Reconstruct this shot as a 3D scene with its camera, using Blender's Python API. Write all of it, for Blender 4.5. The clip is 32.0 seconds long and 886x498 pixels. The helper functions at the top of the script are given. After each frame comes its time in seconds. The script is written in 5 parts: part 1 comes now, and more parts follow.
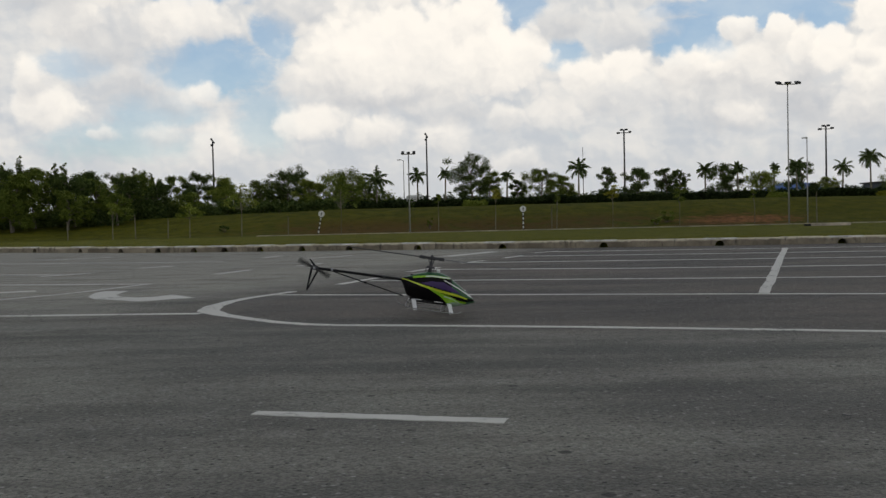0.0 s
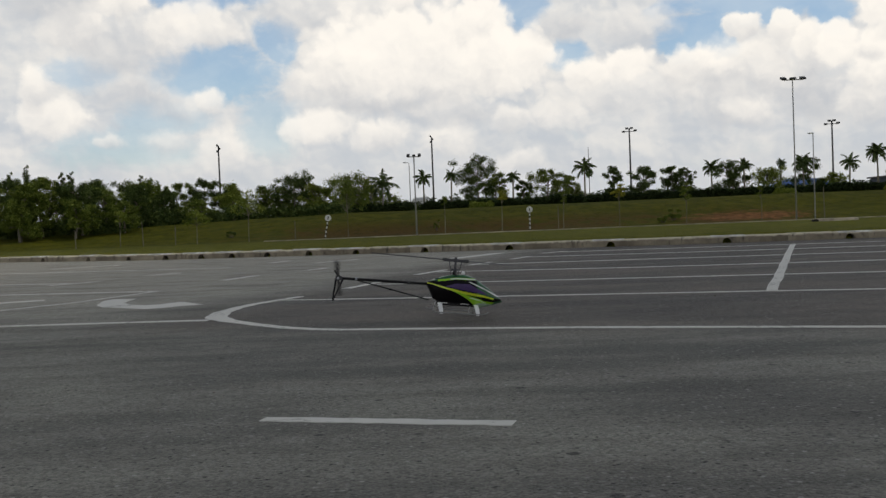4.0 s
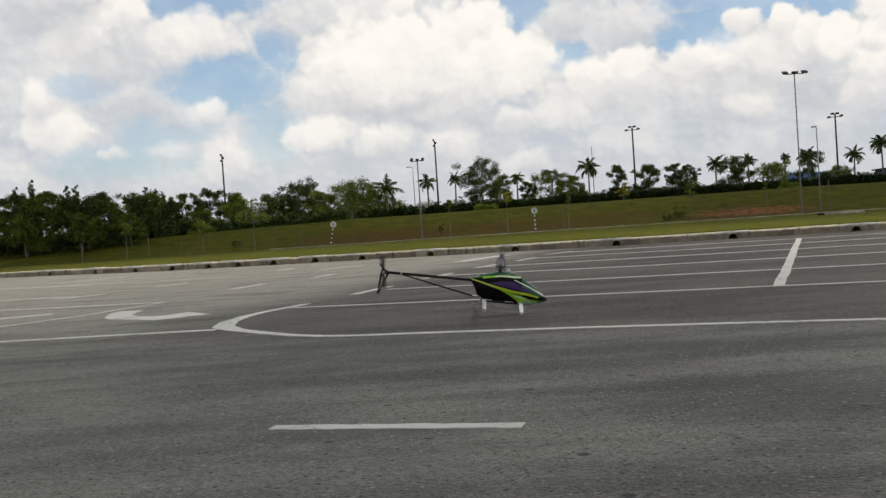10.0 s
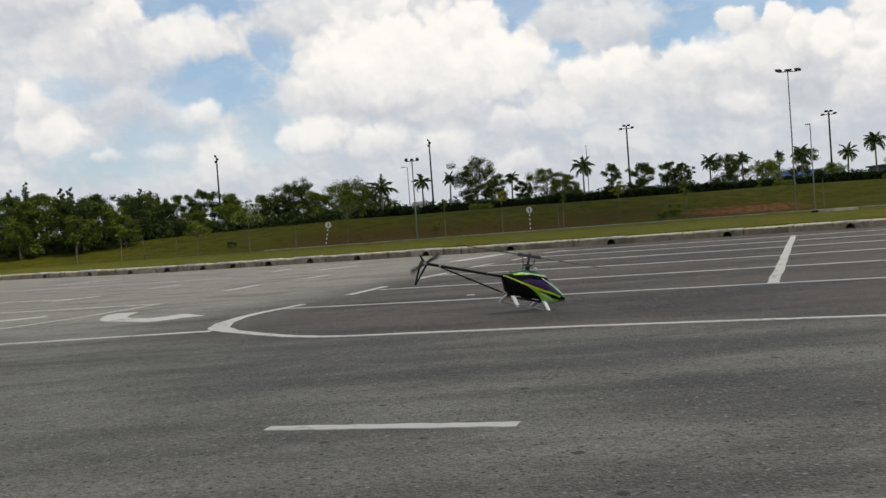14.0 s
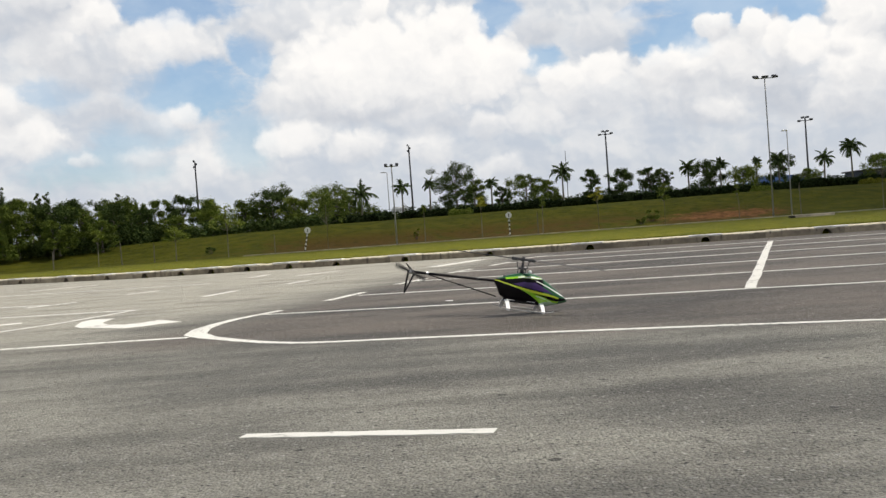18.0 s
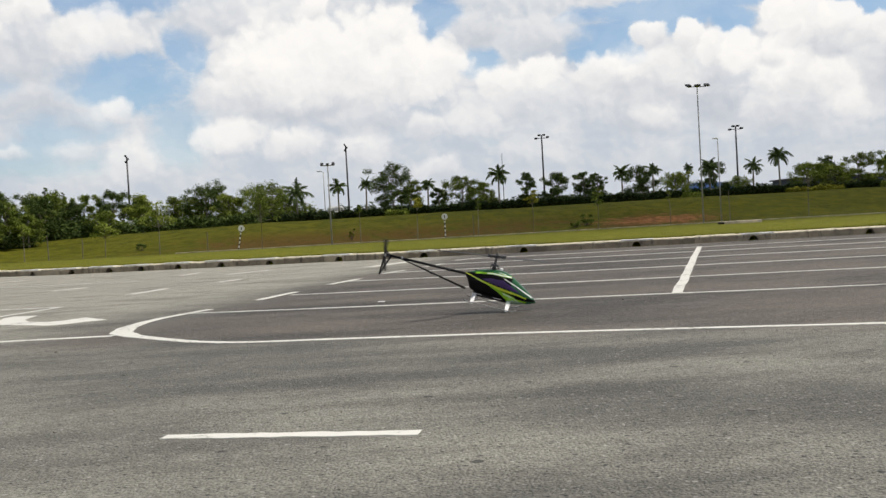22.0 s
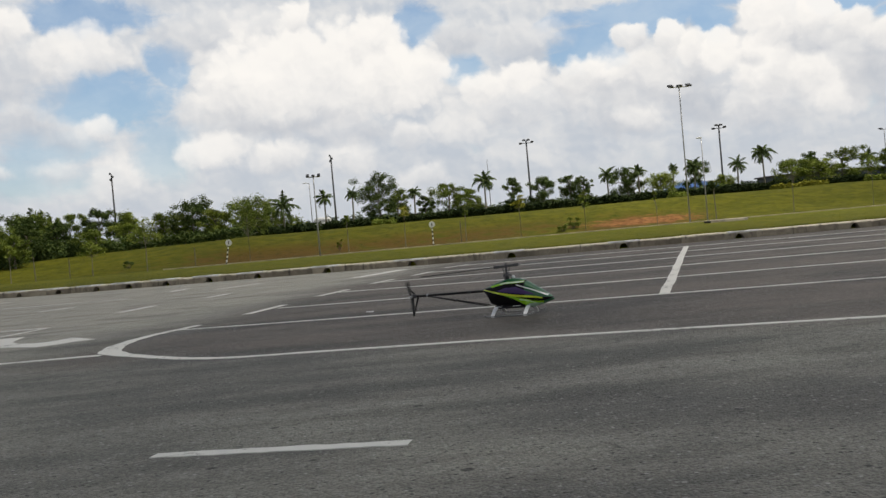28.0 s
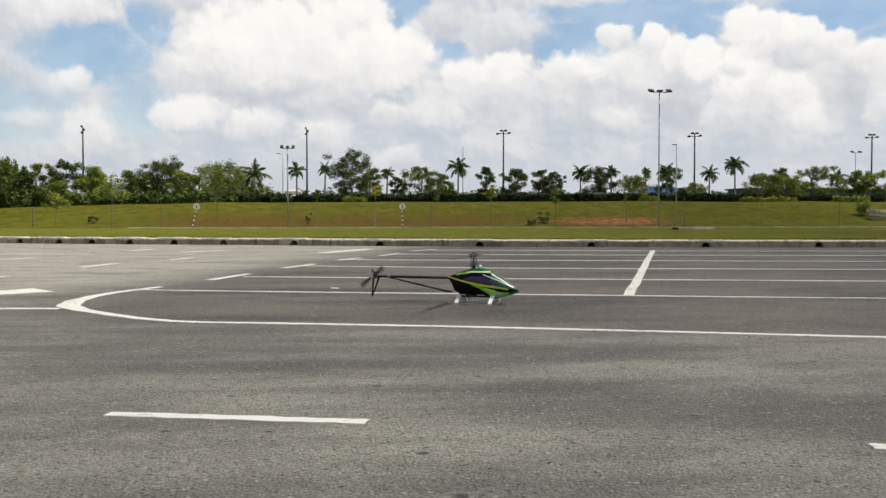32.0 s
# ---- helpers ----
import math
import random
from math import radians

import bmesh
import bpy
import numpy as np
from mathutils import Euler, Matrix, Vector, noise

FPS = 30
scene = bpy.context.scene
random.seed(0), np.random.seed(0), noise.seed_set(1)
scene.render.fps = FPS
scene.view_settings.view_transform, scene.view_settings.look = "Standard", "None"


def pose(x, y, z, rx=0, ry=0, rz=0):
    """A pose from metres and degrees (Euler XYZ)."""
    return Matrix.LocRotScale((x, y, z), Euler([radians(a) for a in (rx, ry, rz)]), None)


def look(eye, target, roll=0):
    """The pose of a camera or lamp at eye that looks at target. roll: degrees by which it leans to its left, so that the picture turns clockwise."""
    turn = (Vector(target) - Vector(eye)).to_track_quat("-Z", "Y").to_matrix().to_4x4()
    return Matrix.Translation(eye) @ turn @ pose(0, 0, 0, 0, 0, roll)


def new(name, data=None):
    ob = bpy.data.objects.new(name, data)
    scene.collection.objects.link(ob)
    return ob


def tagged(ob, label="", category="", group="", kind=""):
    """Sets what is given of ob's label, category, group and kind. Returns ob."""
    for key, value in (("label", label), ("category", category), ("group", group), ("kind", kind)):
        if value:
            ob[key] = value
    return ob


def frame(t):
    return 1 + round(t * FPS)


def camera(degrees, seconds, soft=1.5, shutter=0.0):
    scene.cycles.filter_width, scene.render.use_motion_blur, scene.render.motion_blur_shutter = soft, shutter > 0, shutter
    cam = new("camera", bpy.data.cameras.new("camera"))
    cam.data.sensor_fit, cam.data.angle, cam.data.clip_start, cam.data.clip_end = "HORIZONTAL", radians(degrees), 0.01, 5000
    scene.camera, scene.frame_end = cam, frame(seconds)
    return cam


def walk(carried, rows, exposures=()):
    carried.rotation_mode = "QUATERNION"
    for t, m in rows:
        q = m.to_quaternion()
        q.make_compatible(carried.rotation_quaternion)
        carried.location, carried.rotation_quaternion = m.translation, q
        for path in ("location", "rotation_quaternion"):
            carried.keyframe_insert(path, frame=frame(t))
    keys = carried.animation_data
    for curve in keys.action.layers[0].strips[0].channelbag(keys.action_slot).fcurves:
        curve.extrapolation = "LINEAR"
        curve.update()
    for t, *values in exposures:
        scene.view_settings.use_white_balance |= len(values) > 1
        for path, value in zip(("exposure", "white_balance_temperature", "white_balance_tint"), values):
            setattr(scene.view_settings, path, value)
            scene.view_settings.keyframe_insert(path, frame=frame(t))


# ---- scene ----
cam = camera(48.62, 32.0, soft=1.45, shutter=0.25)
PATH = [
    (0.0, pose(-0.065, -0.005, 0.862, 88.263, 1.298, -0.012)),
    (0.5, pose(-0.064, -0.009, 0.865, 88.486, 1.660, 0.054)),
    (1.0, pose(-0.063, -0.012, 0.867, 88.548, 1.758, 0.094)),
    (1.5, pose(-0.061, -0.005, 0.861, 88.558, 1.821, -0.054)),
    (2.0, pose(-0.059, -0.004, 0.865, 88.563, 1.873, 0.005)),
    (2.5, pose(-0.058, -0.009, 0.863, 88.607, 2.057, 0.102)),
    (3.0, pose(-0.057, -0.008, 0.866, 88.422, 2.152, 0.257)),
    (3.5, pose(-0.056, -0.007, 0.868, 88.306, 2.243, 0.441)),
    (5.5, pose(-0.056, -0.012, 0.868, 88.934, 2.666, 0.032)),
    (6.0, pose(-0.057, -0.006, 0.868, 88.963, 2.705, 0.077)),
    (6.5, pose(-0.057, -0.009, 0.865, 88.753, 3.097, 0.282)),
    (7.0, pose(-0.052, -0.010, 0.866, 88.341, 3.038, 0.462)),
    (7.5, pose(-0.053, -0.009, 0.869, 88.022, 3.035, 0.645)),
    (8.0, pose(-0.050, -0.011, 0.868, 88.142, 3.180, 0.799)),
    (8.5, pose(-0.050, -0.005, 0.869, 88.217, 3.285, 0.745)),
    (9.0, pose(-0.054, -0.005, 0.867, 88.566, 3.541, 0.558)),
    (9.5, pose(-0.048, -0.006, 0.868, 88.673, 3.872, 0.708)),
    (10.0, pose(-0.051, -0.003, 0.868, 88.609, 3.824, 0.684)),
    (10.5, pose(-0.054, -0.004, 0.865, 88.647, 3.890, 0.579)),
    (11.0, pose(-0.056, -0.003, 0.865, 88.677, 3.922, 0.672)),
    (11.5, pose(-0.050, -0.012, 0.865, 88.299, 4.039, 0.755)),
    (12.0, pose(-0.046, -0.006, 0.868, 87.938, 3.887, 0.857)),
    (12.5, pose(-0.054, -0.013, 0.866, 88.013, 4.119, 0.891)),
    (13.0, pose(-0.048, -0.009, 0.867, 88.320, 4.247, 0.861)),
    (13.5, pose(-0.046, -0.019, 0.871, 88.488, 4.288, 0.560)),
    (14.0, pose(-0.044, -0.009, 0.868, 88.579, 4.205, 0.399)),
    (14.5, pose(-0.043, -0.002, 0.867, 88.528, 3.965, 0.182)),
    (15.0, pose(-0.039, 0.003, 0.866, 88.485, 3.714, -0.180)),
    (15.5, pose(-0.037, -0.004, 0.865, 88.297, 3.423, -0.594)),
    (17.5, pose(-0.033, 0.001, 0.870, 88.558, 3.930, -0.871)),
    (18.0, pose(-0.031, 0.007, 0.870, 88.802, 4.208, -0.786)),
    (18.5, pose(-0.033, -0.004, 0.868, 88.786, 4.340, -0.826)),
    (19.0, pose(-0.036, -0.009, 0.870, 88.842, 4.406, -0.891)),
    (19.5, pose(-0.033, -0.012, 0.871, 88.609, 4.439, -0.857)),
    (20.0, pose(-0.021, -0.012, 0.873, 88.417, 3.978, -1.361)),
    (20.5, pose(-0.014, 0.001, 0.867, 88.296, 3.551, -2.035)),
    (21.0, pose(-0.010, -0.001, 0.871, 88.572, 3.364, -2.677)),
    (21.5, pose(0.002, 0.002, 0.871, 88.670, 3.037, -3.593)),
    (22.0, pose(0.006, 0.002, 0.872, 88.608, 3.233, -4.511)),
    (22.5, pose(0.013, 0.001, 0.871, 88.662, 3.324, -5.217)),
    (23.0, pose(0.017, 0.006, 0.871, 88.655, 3.421, -5.584)),
    (23.5, pose(0.015, -0.011, 0.876, 88.585, 3.560, -5.665)),
    (24.0, pose(0.020, -0.000, 0.876, 88.574, 3.710, -5.614)),
    (24.5, pose(0.018, -0.007, 0.878, 88.656, 4.031, -5.534)),
    (25.0, pose(0.020, -0.007, 0.877, 88.860, 4.409, -5.372)),
    (25.5, pose(0.019, -0.002, 0.874, 89.151, 4.779, -5.161)),
    (27.5, pose(0.019, 0.004, 0.873, 89.130, 5.100, -5.249)),
    (28.0, pose(0.024, -0.007, 0.877, 88.995, 5.068, -5.225)),
    (28.5, pose(0.020, 0.001, 0.876, 89.023, 4.729, -5.574)),
    (29.0, pose(0.020, -0.002, 0.874, 88.755, 4.221, -5.870)),
    (29.5, pose(0.016, 0.004, 0.872, 88.433, 3.025, -6.132)),
    (30.0, pose(0.013, 0.005, 0.873, 88.156, 1.848, -6.374)),
    (30.5, pose(0.003, 0.006, 0.873, 88.226, 1.166, -6.438)),
    (31.0, pose(0.000, -0.002, 0.876, 88.117, 0.702, -6.703)),
    (31.5, pose(0.003, 0.002, 0.876, 88.030, 0.390, -6.822)),
    (32.0, pose(0.001, 0.000, 0.877, 87.999, -0.025, -6.999)),
]
EXPOSURES = [(t, stops, kelvin, 10.0) for t, stops, kelvin in (
    (0.0, -0.08, 7200.0), (9.0, -0.08, 7050.0), (15.0, -0.08, 6850.0), (18.0, -0.04, 6750.0), (20.0, -0.04, 6750.0), (22.0, -0.08, 6750.0),
    (25.0, -0.08, 6780.0), (28.0, -0.12, 6850.0), (32.0, -0.08, 6780.0))]
walk(cam, PATH, EXPOSURES)

# ---- sky and sun ----
SUN_AZ, SUN_EL = 101.0, 63.0  # degrees clockwise from +y, and above the horizon

# Puffs of cumulus, the farther first: azimuth, elevation, half width, half height in degrees, brightness, softness of the rim
PUFFS_WEST = [
    (-17.8, 10.4, 2.95, 1.86, 0.62, 0.45), (-14.3, 11.4, 2.73, 1.36, 0.80, 0.25), (-18.1, 12.8, 1.67, 0.99, 0.92, 0.22), (-20.6, 11.2, 1.61, 1.12, 0.80, 0.30),
    (-21.8, 12.8, 1.92, 1.43, 0.40, 0.50), (-19.9, 13.5, 1.55, 0.62, 0.55, 0.40), (-21.7, 6.4, 1.92, 0.93, 0.90, 0.30), (-22.6, 8.1, 0.81, 1.12, 0.92, 0.30),
    (-19.0, 5.2, 0.81, 0.37, 0.75, 0.40), (-13.5, 7.3, 1.05, 0.68, 0.80, 0.30), (-15.2, 7.0, 1.43, 0.81, 0.66, 0.50), (-15.7, 5.0, 1.30, 0.62, 0.68, 0.45),
    (-17.4, 7.8, 1.86, 0.93, 0.58, 0.60), (-13.0, 4.2, 1.43, 1.30, 0.82, 0.40)]
PUFFS_MIDDLE = [
    (-7.1, 12.1, 2.95, 1.36, 0.66, 0.45), (-4.2, 12.2, 1.86, 1.24, 0.78, 0.35), (-1.5, 9.5, 6.36, 2.73, 0.95, 0.22), (2.3, 11.1, 1.92, 1.55, 0.95, 0.20),
    (-2.2, 13.0, 0.87, 0.81, 1.00, 0.20), (4.0, 9.0, 2.60, 1.92, 0.93, 0.20), (-5.8, 8.8, 2.48, 1.30, 0.84, 0.30), (-7.8, 8.1, 1.55, 0.78, 0.75, 0.40),
    (-3.3, 6.9, 3.57, 0.47, 0.36, 0.60), (-7.6, 5.8, 1.92, 1.02, 0.90, 0.28), (-3.7, 5.1, 1.86, 0.93, 0.84, 0.32), (-0.0, 4.8, 1.61, 1.05, 0.80, 0.40),
    (0.6, 6.3, 2.79, 0.68, 0.60, 0.50), (3.7, 5.8, 0.87, 0.87, 0.84, 0.35), (6.6, 5.8, 1.86, 0.78, 0.76, 0.45), (4.3, 3.3, 1.30, 0.62, 0.78, 0.40),
    (8.3, 8.0, 1.61, 0.93, 0.93, 0.22), (10.7, 8.5, 1.43, 0.93, 0.94, 0.20), (10.5, 7.1, 4.03, 1.30, 0.80, 0.35), (11.1, 10.7, 2.23, 0.99, 0.70, 0.40),
    (6.9, 10.8, 1.55, 0.81, 0.55, 0.50)]
PUFFS_EAST = [
    (16.5, 6.4, 3.88, 1.55, 0.62, 0.50), (16.9, 8.1, 2.67, 1.49, 0.78, 0.30), (14.1, 8.2, 1.61, 1.05, 0.90, 0.22), (16.9, 10.0, 1.02, 0.81, 0.82, 0.18),
    (20.7, 6.2, 1.86, 1.36, 0.50, 0.50), (19.5, 7.7, 1.55, 1.71, 0.66, 0.35), (25.0, 5.9, 2.79, 1.80, 0.80, 0.35), (24.0, 7.8, 2.05, 1.86, 0.95, 0.20),
    (27.4, 7.5, 2.17, 1.86, 0.78, 0.30), (19.1, 9.6, 0.78, 1.24, 0.92, 0.16), (20.3, 9.0, 0.90, 1.05, 0.94, 0.16), (21.8, 8.6, 0.93, 1.30, 0.97, 0.16),
    (24.9, 9.8, 1.80, 1.30, 0.98, 0.15), (23.7, 10.3, 1.21, 1.15, 1.00, 0.13)]
PUFFS_NEAR_EAST = [
    (27.0, 9.9, 1.02, 0.93, 0.97, 0.14), (28.6, 9.1, 1.09, 0.78, 0.84, 0.20), (30.5, 8.4, 1.30, 0.93, 0.92, 0.18), (26.6, 8.6, 1.05, 0.81, 0.66, 0.40),
    (23.3, 8.1, 0.78, 0.50, 0.60, 0.45), (20.3, 7.7, 1.02, 0.62, 0.58, 0.45), (27.9, 5.6, 1.43, 1.18, 0.90, 0.30), (26.4, 6.8, 1.40, 1.05, 0.90, 0.30),
    (29.4, 6.7, 1.49, 1.80, 0.42, 0.35), (30.9, 6.1, 0.74, 1.05, 0.74, 0.40), (17.2, 5.5, 1.43, 0.62, 0.78, 0.45), (23.2, 5.2, 1.55, 0.74, 0.72, 0.50),
    (32.0, 7.7, 1.86, 1.86, 0.85, 0.30), (32.6, 5.6, 2.17, 1.55, 0.70, 0.40)]
# Gaps of blue, clear and veiled
CLEAR = [
    (-13.4, 13.2, 3.72, 0.99), (-13.1, 8.7, 4.03, 1.86), (-9.5, 10.6, 1.40, 1.40), (4.7, 12.0, 1.55, 1.24),
    (7.3, 9.3, 1.40, 0.93), (14.4, 9.5, 2.33, 1.49), (17.9, 10.7, 1.86, 0.78), (15.3, 10.0, 1.55, 1.24),
    (18.5, 11.1, 2.79, 1.24), (21.3, 10.4, 1.24, 1.24), (28.7, 10.7, 3.72, 1.09), (29.3, 11.1, 4.34, 0.93),
    (18.2, 11.4, 6.20, 0.78), (30.9, 9.5, 1.24, 0.62), (-13.9, 13.4, 3.9, 0.98)]
VEILED = [
    (-17.7, 4.7, 4.34, 1.24), (-15.7, 6.5, 2.79, 1.24), (-20.3, 8.8, 2.17, 0.93), (-10.2, 5.9, 1.86, 1.86)]


class Nodes:
    """Short names for the nodes of one material or world."""

    def __init__(self, tree):
        self.tree = tree
        tree.nodes.clear()

    def add(self, kind, inputs=None, **settings):
        node = self.tree.nodes.new(kind)
        if "operation" in settings:
            node.operation = settings["operation"]
        if "use_clamp" in settings:
            node.use_clamp = settings["use_clamp"]
        if "interpolation_type" in settings:
            node.interpolation_type = settings["interpolation_type"]
        if "data_type" in settings:
            node.data_type, node.blend_type = settings["data_type"], settings["blend_type"]
        if "feature" in settings:
            node.feature = settings["feature"]
        for key, value in (inputs or {}).items():
            if isinstance(value, bpy.types.NodeSocket):
                self.tree.links.new(value, node.inputs[key])
            else:
                node.inputs[key].default_value = value
        return node

    def math(self, op, a, b=0.0, c=0.0, clamp=False):
        return self.add("ShaderNodeMath", {0: a, 1: b, 2: c}, operation=op, use_clamp=clamp).outputs[0]

    def ramp(self, value, low, high, to_low=0.0, to_high=1.0):
        return self.add("ShaderNodeMapRange", {"Value": value, "From Min": low, "From Max": high, "To Min": to_low,
                        "To Max": to_high}, interpolation_type="SMOOTHSTEP").outputs[0]

    def noise(self, vector, scale, detail=4.0, rough=0.55, distortion=0.0):
        return self.add("ShaderNodeTexNoise", {"Vector": vector, "Scale": scale, "Detail": detail, "Roughness": rough,
                        "Distortion": distortion})

    def mix(self, factor, a, b, blend="MIX"):
        n = self.add("ShaderNodeMix", {"Factor": factor}, data_type="RGBA", blend_type=blend)
        for socket, value in ((n.inputs[6], a), (n.inputs[7], b)):
            if isinstance(value, bpy.types.NodeSocket):
                self.tree.links.new(value, socket)
            else:
                socket.default_value = (*value[:3], 1)
        return n.outputs[2]


def build_world():
    world = bpy.data.worlds.new("sky")
    scene.world = world
    world.use_nodes = True
    n = Nodes(world.node_tree)
    way = n.add("ShaderNodeTexCoord").outputs["Generated"]
    xyz = n.add("ShaderNodeSeparateXYZ", {0: way}).outputs
    az = n.math("MULTIPLY", n.math("ARCTAN2", xyz[0], xyz[1]), 57.2958)
    el = n.math("MULTIPLY", n.math("ARCSINE", xyz[2]), 57.2958)
    flat = n.add("ShaderNodeCombineXYZ", {0: az, 1: el, 2: 0.0}).outputs[0]
    # billows: a slight warp, cauliflower cells and finer noise
    warp = n.noise(flat, 0.55, 4.0, 0.6)
    push = n.add("ShaderNodeVectorMath", {0: warp.outputs["Color"], 1: (0.5, 0.5, 0.5)}, operation="SUBTRACT").outputs[0]
    push = n.add("ShaderNodeVectorMath", {0: push, 1: (1.5, 1.1, 0.0)}, operation="MULTIPLY").outputs[0]
    place = n.add("ShaderNodeVectorMath", {0: flat, 1: push}, operation="ADD").outputs[0]
    place_el = n.add("ShaderNodeSeparateXYZ", {0: place}).outputs[1]

    def lumps(at):
        cells = n.add("ShaderNodeTexVoronoi", {"Vector": at, "Scale": 0.8, "Smoothness": 0.5}, feature="SMOOTH_F1").outputs["Distance"]
        small = n.add("ShaderNodeTexVoronoi", {"Vector": at, "Scale": 1.9, "Smoothness": 0.7}, feature="SMOOTH_F1").outputs["Distance"]
        fine = n.noise(at, 0.9, 5.0, 0.5).outputs["Fac"]
        high = n.math("ADD", n.math("MULTIPLY", cells, -0.75), n.math("MULTIPLY", small, -0.40))
        return n.math("ADD", high, n.math("MULTIPLY", fine, 0.75))

    lump = lumps(place)
    toward = n.add("ShaderNodeVectorMath", {0: place, 1: (0.16, 0.24, 0.0)}, operation="ADD").outputs[0]
    relief = n.math("SUBTRACT", lump, lumps(toward))
    broad = n.noise(place, 0.30, 5.0, 0.6).outputs["Fac"]

    def heads(items, gain):
        total = None
        for a, e, w, h in items:
            v = n.add("ShaderNodeVectorMath", {0: place, 1: (1 / w, 1 / h, 0), 2: (-a / w, -e / h, 0)}, operation="MULTIPLY_ADD").outputs[0]
            r = n.add("ShaderNodeVectorMath", {0: v}, operation="LENGTH").outputs["Value"]
            s = n.ramp(r, 1.5, 0.3, 0.0, gain)
            total = s if total is None else n.math("MAXIMUM", total, s)
        return total

    drift = n.noise(n.add("ShaderNodeMapping", {"Vector": place, "Scale": (0.20, 0.36, 1.0)}).outputs[0], 1.0, 5.0, 0.55).outputs["Fac"]
    # a clear blue sky, veiled by thin high cloud
    sky = n.add("ShaderNodeTexSky")
    sky.sky_type, sky.sun_disc, sky.sun_elevation, sky.sun_rotation = "NISHITA", False, radians(SUN_EL), radians(SUN_AZ)
    sky.altitude, sky.air_density, sky.dust_density, sky.ozone_density = 50.0, 1.0, 1.2, 1.5
    clear = n.mix(1.0, sky.outputs[0], (0.112, 0.128, 0.142), "MULTIPLY")
    veil = n.mix(n.ramp(drift, 0.3, 0.7, 0.10, 0.45), clear, (0.66, 0.78, 0.90))
    # the broad soft layer, open at the gaps, greyer and bluer towards the horizon
    wisp = n.noise(n.add("ShaderNodeMapping", {"Vector": flat, "Scale": (0.55, 1.0, 1.0)}).outputs[0], 0.9, 6.0, 0.62, 0.6).outputs["Fac"]
    ragged = n.math("ADD", n.math("MULTIPLY", n.math("SUBTRACT", broad, 0.5), 1.0), n.math("MULTIPLY", n.math("SUBTRACT", wisp, 0.5), 1.2))
    gap = n.ramp(n.math("ADD", heads(CLEAR, 1.0), ragged), 0.12, 0.80)
    thin = n.ramp(n.math("ADD", heads(VEILED, 1.0), ragged), 0.06, 0.95, 0.0, 0.7)
    open_sky = n.math("MAXIMUM", gap, thin)
    elsewhere = n.ramp(n.noise(way, 3.2, 6.0, 0.6).outputs["Fac"], 0.66, 0.52, 0.0, 0.25)
    open_sky = n.math("MAXIMUM", open_sky, n.math("MULTIPLY", n.ramp(el, 14.0, 22.0), elsewhere))
    layer_tone = n.math("ADD", n.math("MULTIPLY", drift, 0.9), n.math("MULTIPLY", relief, 0.25))
    layer = n.mix(n.ramp(layer_tone, 0.24, 0.70), (0.56, 0.63, 0.735), (0.84, 0.86, 0.89))
    layer = n.mix(n.ramp(el, 6.0, 1.0, 0.0, 0.6), layer, (0.57, 0.625, 0.71))
    # overhead the clouds show their dull undersides
    layer = n.mix(n.ramp(el, 16.0, 34.0, 0.0, 0.9), layer, (0.105, 0.108, 0.116))
    seen = n.mix(open_sky, layer, veil)
    # cumulus, puff over puff: bright crowns, greyer feet
    lit = n.math("ADD", n.math("MULTIPLY", relief, 0.17), n.math("MULTIPLY", n.math("SUBTRACT", broad, 0.5), 0.8))
    rim = n.math("MULTIPLY", n.math("ADD", lump, 0.22), -0.62)
    for a, e, w, h, light, soft in PUFFS_WEST + PUFFS_MIDDLE + PUFFS_EAST + PUFFS_NEAR_EAST:
        v = n.add("ShaderNodeVectorMath", {0: place, 1: (1 / w, 1 / h, 0), 2: (-a / w, -e / h, 0)}, operation="MULTIPLY_ADD").outputs[0]
        r = n.add("ShaderNodeVectorMath", {0: v}, operation="LENGTH").outputs["Value"]
        cover = n.ramp(n.math("ADD", r, rim), 1.0 + 1.1 * soft, 1.0 - 1.1 * soft, 0.0, 0.92 if soft < 0.24 else 0.8 if soft < 0.35 else 0.62)
        tone = n.math("ADD", n.math("MULTIPLY_ADD", place_el, 0.26 / h, light - 0.10 - 0.26 * e / h), lit)
        seen = n.mix(cover, seen, n.mix(n.ramp(tone, 0.10, 1.05), (0.515, 0.565, 0.655), (1.04, 1.035, 1.03)))
    back = n.add("ShaderNodeBackground", {"Color": seen, "Strength": 1.0})
    out = n.add("ShaderNodeOutputWorld")
    n.tree.links.new(back.outputs[0], out.inputs[0])


build_world()
sun_data = bpy.data.lights.new("sun", "SUN")
sun_data.energy, sun_data.angle, sun_data.color = 5.0, radians(1.3), (1.0, 0.95, 0.88)
sun = new("sun", sun_data)
a, e = radians(SUN_AZ), radians(SUN_EL)
sun.matrix_world = look((0, 0, 40), Vector((0, 0, 40)) - Vector((math.sin(a) * math.cos(e), math.cos(a) * math.cos(e), math.sin(e))))


# ---- materials ----
def material(name, build):
    m = bpy.data.materials.new(name)
    m.use_nodes = True
    n = Nodes(m.node_tree)
    co = n.add("ShaderNodeTexCoord").outputs["Object"]
    shader = n.add("ShaderNodeBsdfPrincipled")
    out = n.add("ShaderNodeOutputMaterial")
    n.tree.links.new(shader.outputs[0], out.inputs[0])
    found = build(n, co)
    for key, value in found.items():
        if isinstance(value, bpy.types.NodeSocket):
            n.tree.links.new(value, shader.inputs[key])
        else:
            shader.inputs[key].default_value = (*value, 1) if isinstance(value, tuple) else value
    return m


